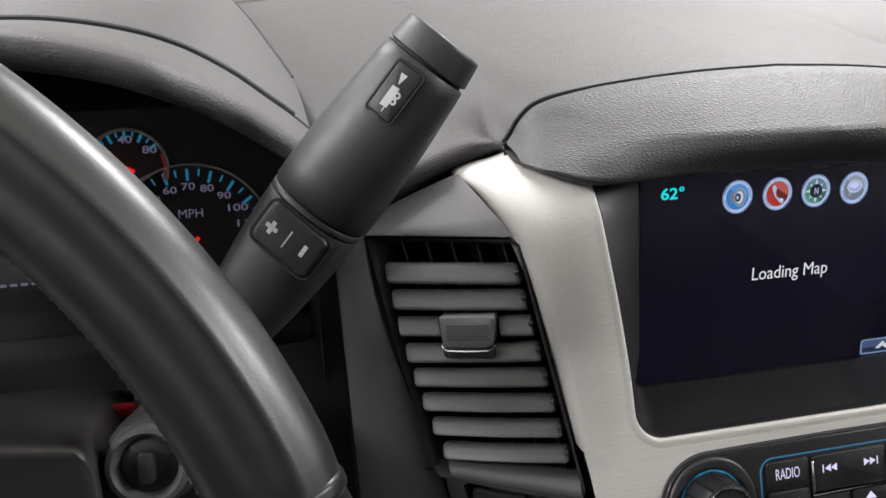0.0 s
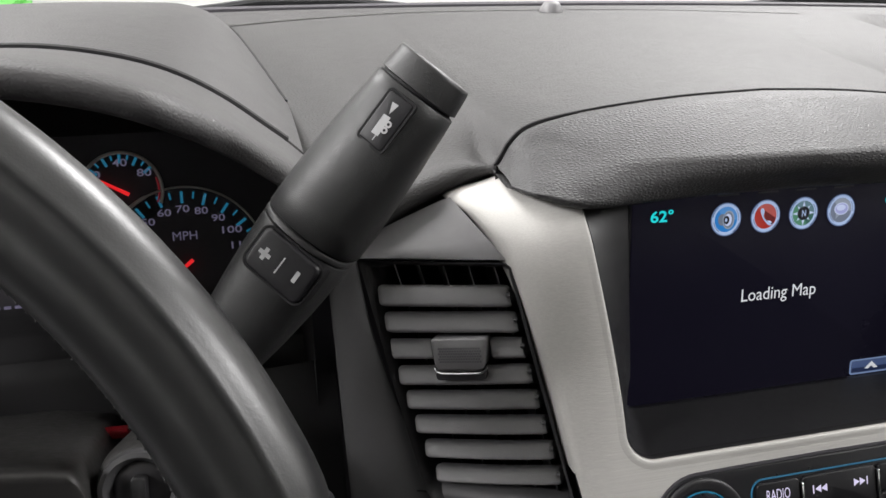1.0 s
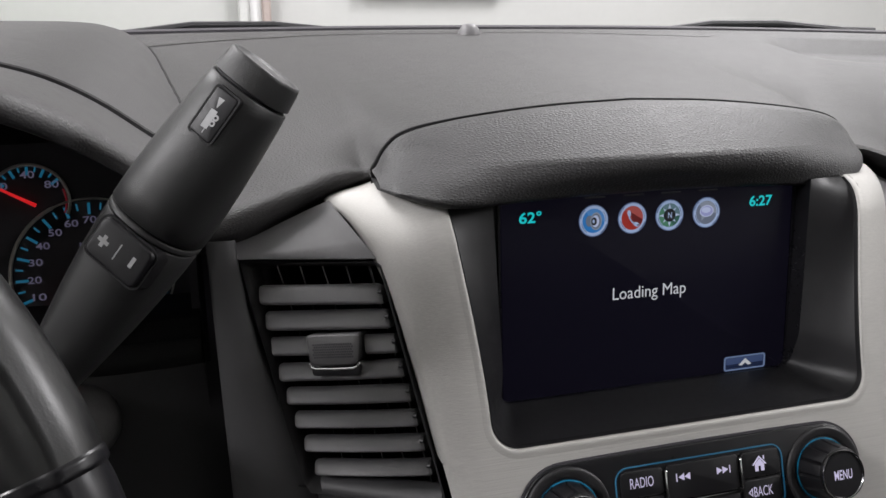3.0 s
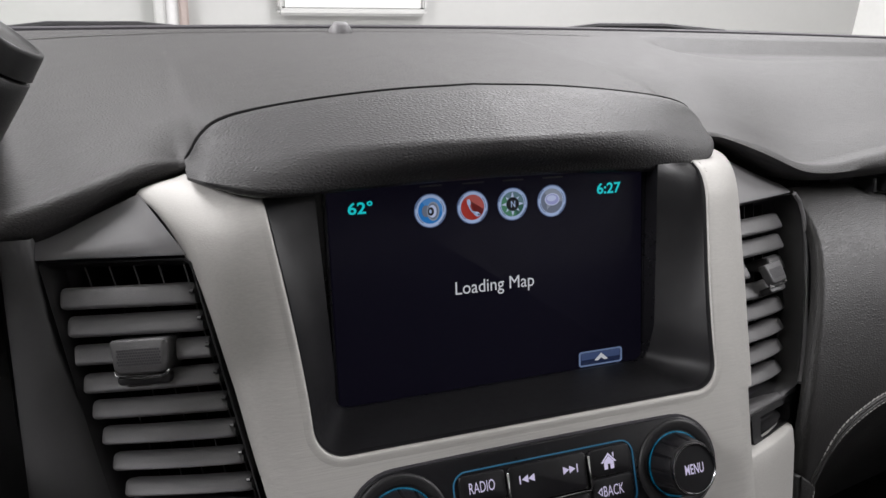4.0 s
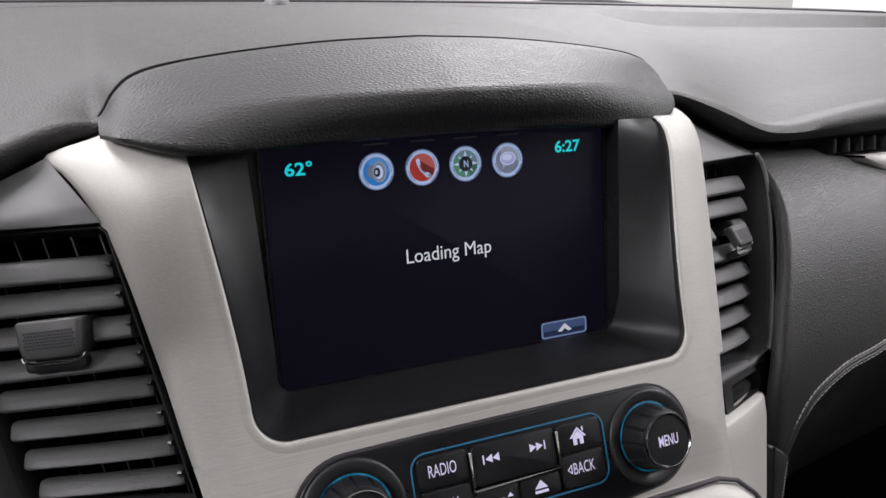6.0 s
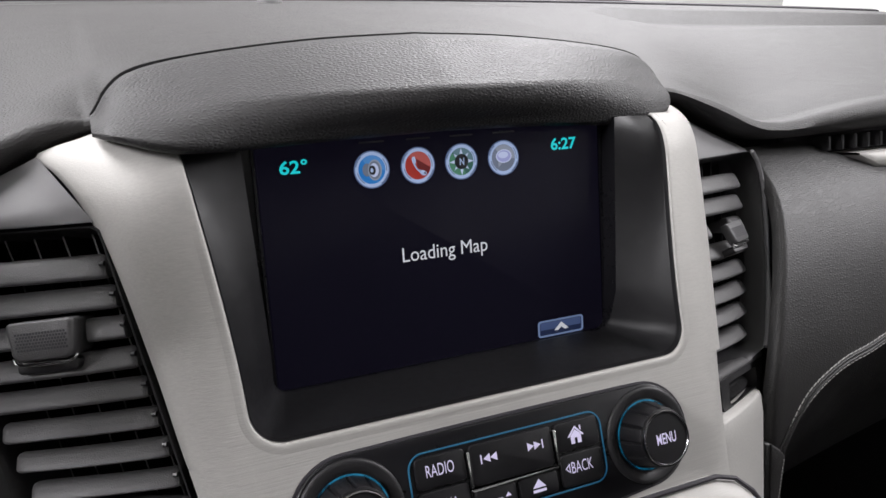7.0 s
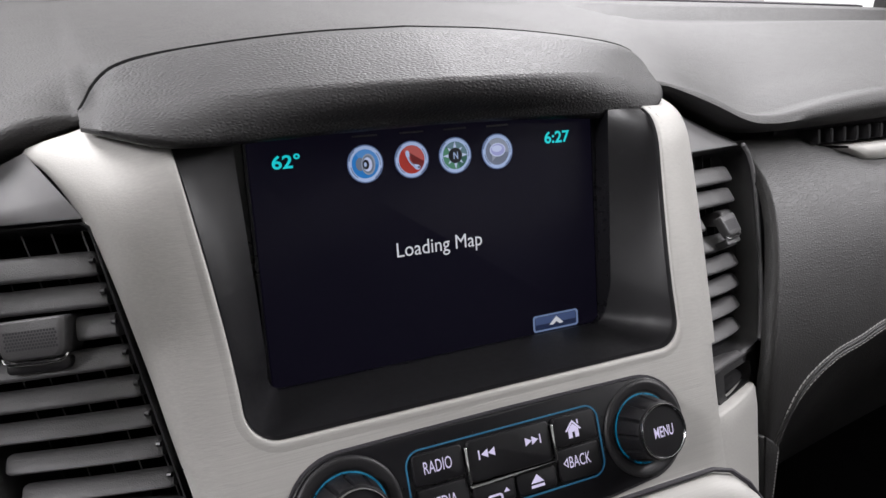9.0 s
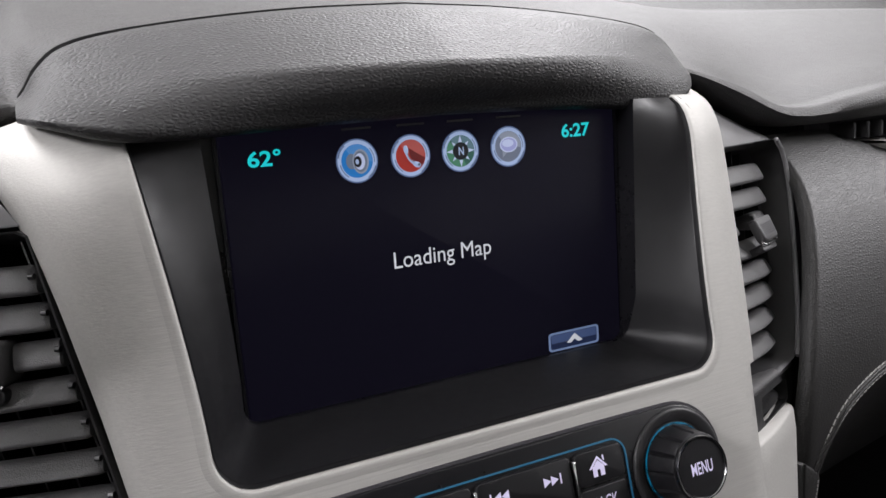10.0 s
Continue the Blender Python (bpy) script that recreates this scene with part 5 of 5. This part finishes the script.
for w, h, x, y in ((0.046, 0.015, -0.041, -0.117), (0.015, 0.046, -0.041, -0.117), (0.005, 0.066, 0.024, -0.115), (0.015, 0.042, 0.091, -0.11)):
    part("symbol", prism(rrect(w, h, 0.002, 2, x, y), 0.18, 0.1845), white_paint, rk, "", HB)

# ---- steering column ----
column = thing("steering_column", (-3.7, -0.4, -0.6), "dark grey plastic steering column shroud", "steering column")
rows = []
for k, y in enumerate([-0.44, -0.485, -0.5, -0.49, -0.46, -0.4, -0.2, 0.1, 0.4, 0.7, 1.0]):
    zt = -0.155 - 0.28 * (y + 0.5) - (0.5, 0.06, 0.03, 0.012, 0.003, 0, 0, 0, 0, 0, 0)[k]
    xr = -3.40 - 0.07 * (y + 0.5)
    rows.append([(-5.2, y, zt + 0.02), (-4.3, y, zt + 0.02), (-3.8, y, zt + 0.01), (xr - 0.1, y, zt - 0.03), (xr - 0.03, y, zt - 0.045), (xr, y, zt - 0.08), (xr + 0.02, y, zt - 0.13), (xr + 0.05, y, -1.1)])
part("shroud", sheet(rows), shroud_plastic, column, "dark grey plastic shroud", angle=60)
LK = pose(-3.2, -0.40, -0.375, 80, 0, -8)
part("lock_housing", lathe([(0.0, -1.2), (0.2, -1.2), (0.195, -0.1), (0.185, -0.05), (0.165, -0.03), (0.15, -0.03)], 32), shroud_plastic, column, "dark grey lock housing", LK)
part("red_tab", prism(rrect(0.2, 0.05, 0.02, 4, -3.47, -0.53), -0.55, -0.5, 0.01), material("red_plastic", (0.25, 0.01, 0.015), 0.4, vary=0.05), column, "small red plastic tab", Matrix(((1, 0, 0, 0), (0, 0, -1, 0.0), (0, 1, 0, 0), (0, 0, 0, 1))))
part("neck", tube([(-4.58, -1.5, -0.5), (-4.5, -0.85, -0.65)], 0.38, 24), dark_plastic, column, "round column neck")
ig = part("ignition_ring", lathe([(0.165, -0.06), (0.167, -0.01), (0.16, 0.012), (0.14, 0.016), (0.122, 0.0), (0.114, -0.03)]), panel_plastic, column, "dark satin ignition lock ring", LK)
part("ignition_barrel", lathe([(0.115, -0.03), (0.1, -0.02), (0.06, -0.015), (0.0, -0.015)]), black_plastic, ig, "", LK)
part("key_slot", prism(rrect(0.06, 0.13, 0.02, 4), -0.016, 0.03, 0.01), frame_plastic, ig, "", LK)

# ---- steering wheel ----
wheel = thing("steering_wheel", (-4.58, -1.95, -0.376), "black leather steering wheel with silver spoke trim", "steering wheel")
WM = facing((-4.58, -1.952, -0.376), 0.237)
R, r = 1.994, 0.136
n2 = 56


def rim_arc(a0, a1, scale=1.0):
    n = max(8, int((a1 - a0) * 0.7))
    rows = []
    for i in range(n + 1):
        a = radians(a0 + (a1 - a0) * i / n)
        end = min(i, n - i)
        sc = scale * (0.955 if end == 0 else 0.988 if end == 1 else 1.0)
        row = []
        for j in range(n2):
            b = 2 * math.pi * j / n2
            rr = r * sc * (1.0 + 0.09 * math.cos(2 * b) + 0.05 * math.exp(-((b - 1.15) / 0.14) ** 2) - 0.045 * math.exp(-((b - 1.5) / 0.22) ** 2))
            row.append(((R + rr * math.cos(b)) * math.cos(a), (R + rr * math.cos(b)) * math.sin(a), rr * math.sin(b)))
        rows.append(row)
    return sheet(rows, loop=True)


for a0, a1 in ((18.6, 161.4), (212, 328)):
    rim = part("rim", rim_arc(a0, a1), rim_leather, wheel, "worn black leather rim", WM)
    bm = bmesh.new()
    for i in range(int((a1 - a0) * 1.2)):
        a = radians(a0 + i / 1.2)
        c, s_ = math.cos(a), math.sin(a)
        q = R - r * 1.075
        tube([(q * c - 0.01 * s_, q * s_ + 0.01 * c, -0.012), (q * c + 0.01 * s_, q * s_ - 0.01 * c, 0.02)], 0.0035, 5, bm)
    part("rim_stitching", bm, rim_thread, rim, "dark grey rim stitching", WM)
for a0, a1 in ((-31.5, 18.1), (161.9, 211.5)):
    part("rim_insert", rim_arc(a0, a1, 0.97), gloss_black, wheel, "smooth gloss black rim insert", WM)
for a in (18.4, 161.6):
    part("rim_collar", rim_arc(a - 0.6, a + 0.6, 1.0), gloss_black, wheel, "thin dark chrome collar", WM)
part("hub", prism(rrect(1.5, 1.2, 0.4, 8, 0, -0.1), -0.55, -0.2, 0.12), dark_plastic, wheel, "dark grey centre pad", WM)
for sx in (-1, 1):
    sp = [(0.6 * sx, -0.28), (1.72 * sx, -0.12), (1.74 * sx, 0.12), (0.6 * sx, 0.2)]
    part("spoke", prism(sp, -0.3, -0.12), dark_plastic, wheel, "", WM)
    part("spoke_trim", prism([(0.9 * sx, -0.2), (1.62 * sx, -0.1), (1.64 * sx, -0.02), (1.55 * sx, 0.06), (0.9 * sx, 0.1)], -0.14, -0.08, 0.02), silver, wheel, "satin silver spoke trim", WM)

# ---- windscreen, wipers, sensor ----
sensor = tagged(part("sun_sensor", lathe([(0.105, -0.03), (0.1, 0.0), (0.07, 0.045), (0.05, 0.06), (0.0, 0.062)], 24), dark_plastic, None, "", pose(0.0, 3.25, 1.70, 12)), "small black dome sensor on the dashboard top", "sensor")
cowl = tagged(part("cowl", sheet([[(x, 3.72 - 0.014 * x * x, 1.76 - 0.0045 * x * x), (x, 3.8 - 0.014 * x * x, 1.80 - 0.0045 * x * x), (x, 4.6 - 0.014 * x * x, 1.83 - 0.006 * x * x), (x, 5.2, 1.5)] for x in [-7 + 0.35 * k for k in range(41)]]), rubber, None, ""), "black plastic cowl at the windscreen base", "cowl", kind="structure")
tagged(part("windscreen_band", sheet([[(x, 3.665 - 0.014 * x * x, 1.70 - 0.0045 * x * x), (x, 3.67 - 0.014 * x * x, 1.775 - 0.0045 * x * x), (x, 3.75 - 0.014 * x * x, 1.80 - 0.0045 * x * x)] for x in [-7 + 0.35 * k for k in range(41)]]), void_plastic, None, ""), "black printed band along the windscreen foot", "band", kind="structure")
for x0, x1 in ((-3.2, -0.9), (2.4, 5.0)):
    w = thing("wiper", ((x0 + x1) / 2, 4.3, 1.9), "black windscreen wiper lying on the cowl", "wiper", "windscreen wipers")
    part("wiper_arm", tube([(x0, 4.3, 1.76), ((x0 * 2 + x1) / 3, 4.35, 1.86), ((x0 + 2 * x1) / 3, 4.35, 1.86), (x1, 4.3, 1.78)], 0.04, 8), rubber, w)
    part("wiper_blade", tube([(x0 - 0.3, 4.42, 1.78), ((x0 + x1) / 2, 4.46, 1.82), (x1 + 0.6, 4.42, 1.78)], 0.04, 6), rubber, w)

# ---- through the windscreen ----
gate = thing("wall_panel", (1.0, 4.35, 1.4), "white wall panel with grey rounded edge", "wall panel", m=I4)
part("panel_board", box(0.6, 1.44, 4.33, 4.4, 0.93, 2.2, 0.01), door_white, gate, "", world_units=True)
part("panel_rail", box(0.57, 1.47, 4.31, 4.4, 0.895, 0.935, 0.015), door_grey, gate, "light grey lower rail", world_units=True)
for x in (0.57, 1.44):
    part("panel_stile", box(x, x + 0.03, 4.31, 4.4, 0.935, 2.2, 0.01), door_grey, gate, "", world_units=True)
post = thing("door_frame", (0.03, 4.35, 1.1), "grey and brown door frame on the white wall", "door frame", m=I4)
part("jamb", box(-0.1, -0.04, 4.3, 4.4, 0, 2.3, 0.01), door_grey, post, "blue-grey jamb", world_units=True)
part("jamb", box(0.03, 0.08, 4.3, 4.4, 0, 2.3, 0.01), material("brown_paint", (0.3, 0.25, 0.23), 0.6, vary=0.06, vary_scale=6), post, "brown jamb", world_units=True)
part("door_leaf", box(-0.04, 0.03, 4.34, 4.4, 0, 2.3, 0.005), door_white, post, "", world_units=True)
bin_ob = tagged(part("storage_bin", box(-1.95, -1.265, 3.6, 4.2, 0.0, 0.755, 0.03), material("green_paint", (0.08, 0.42, 0.05), 0.4, vary=0.1, vary_scale=5), None, "", world_units=True), "bright green metal storage bin by the wall", "storage bin")
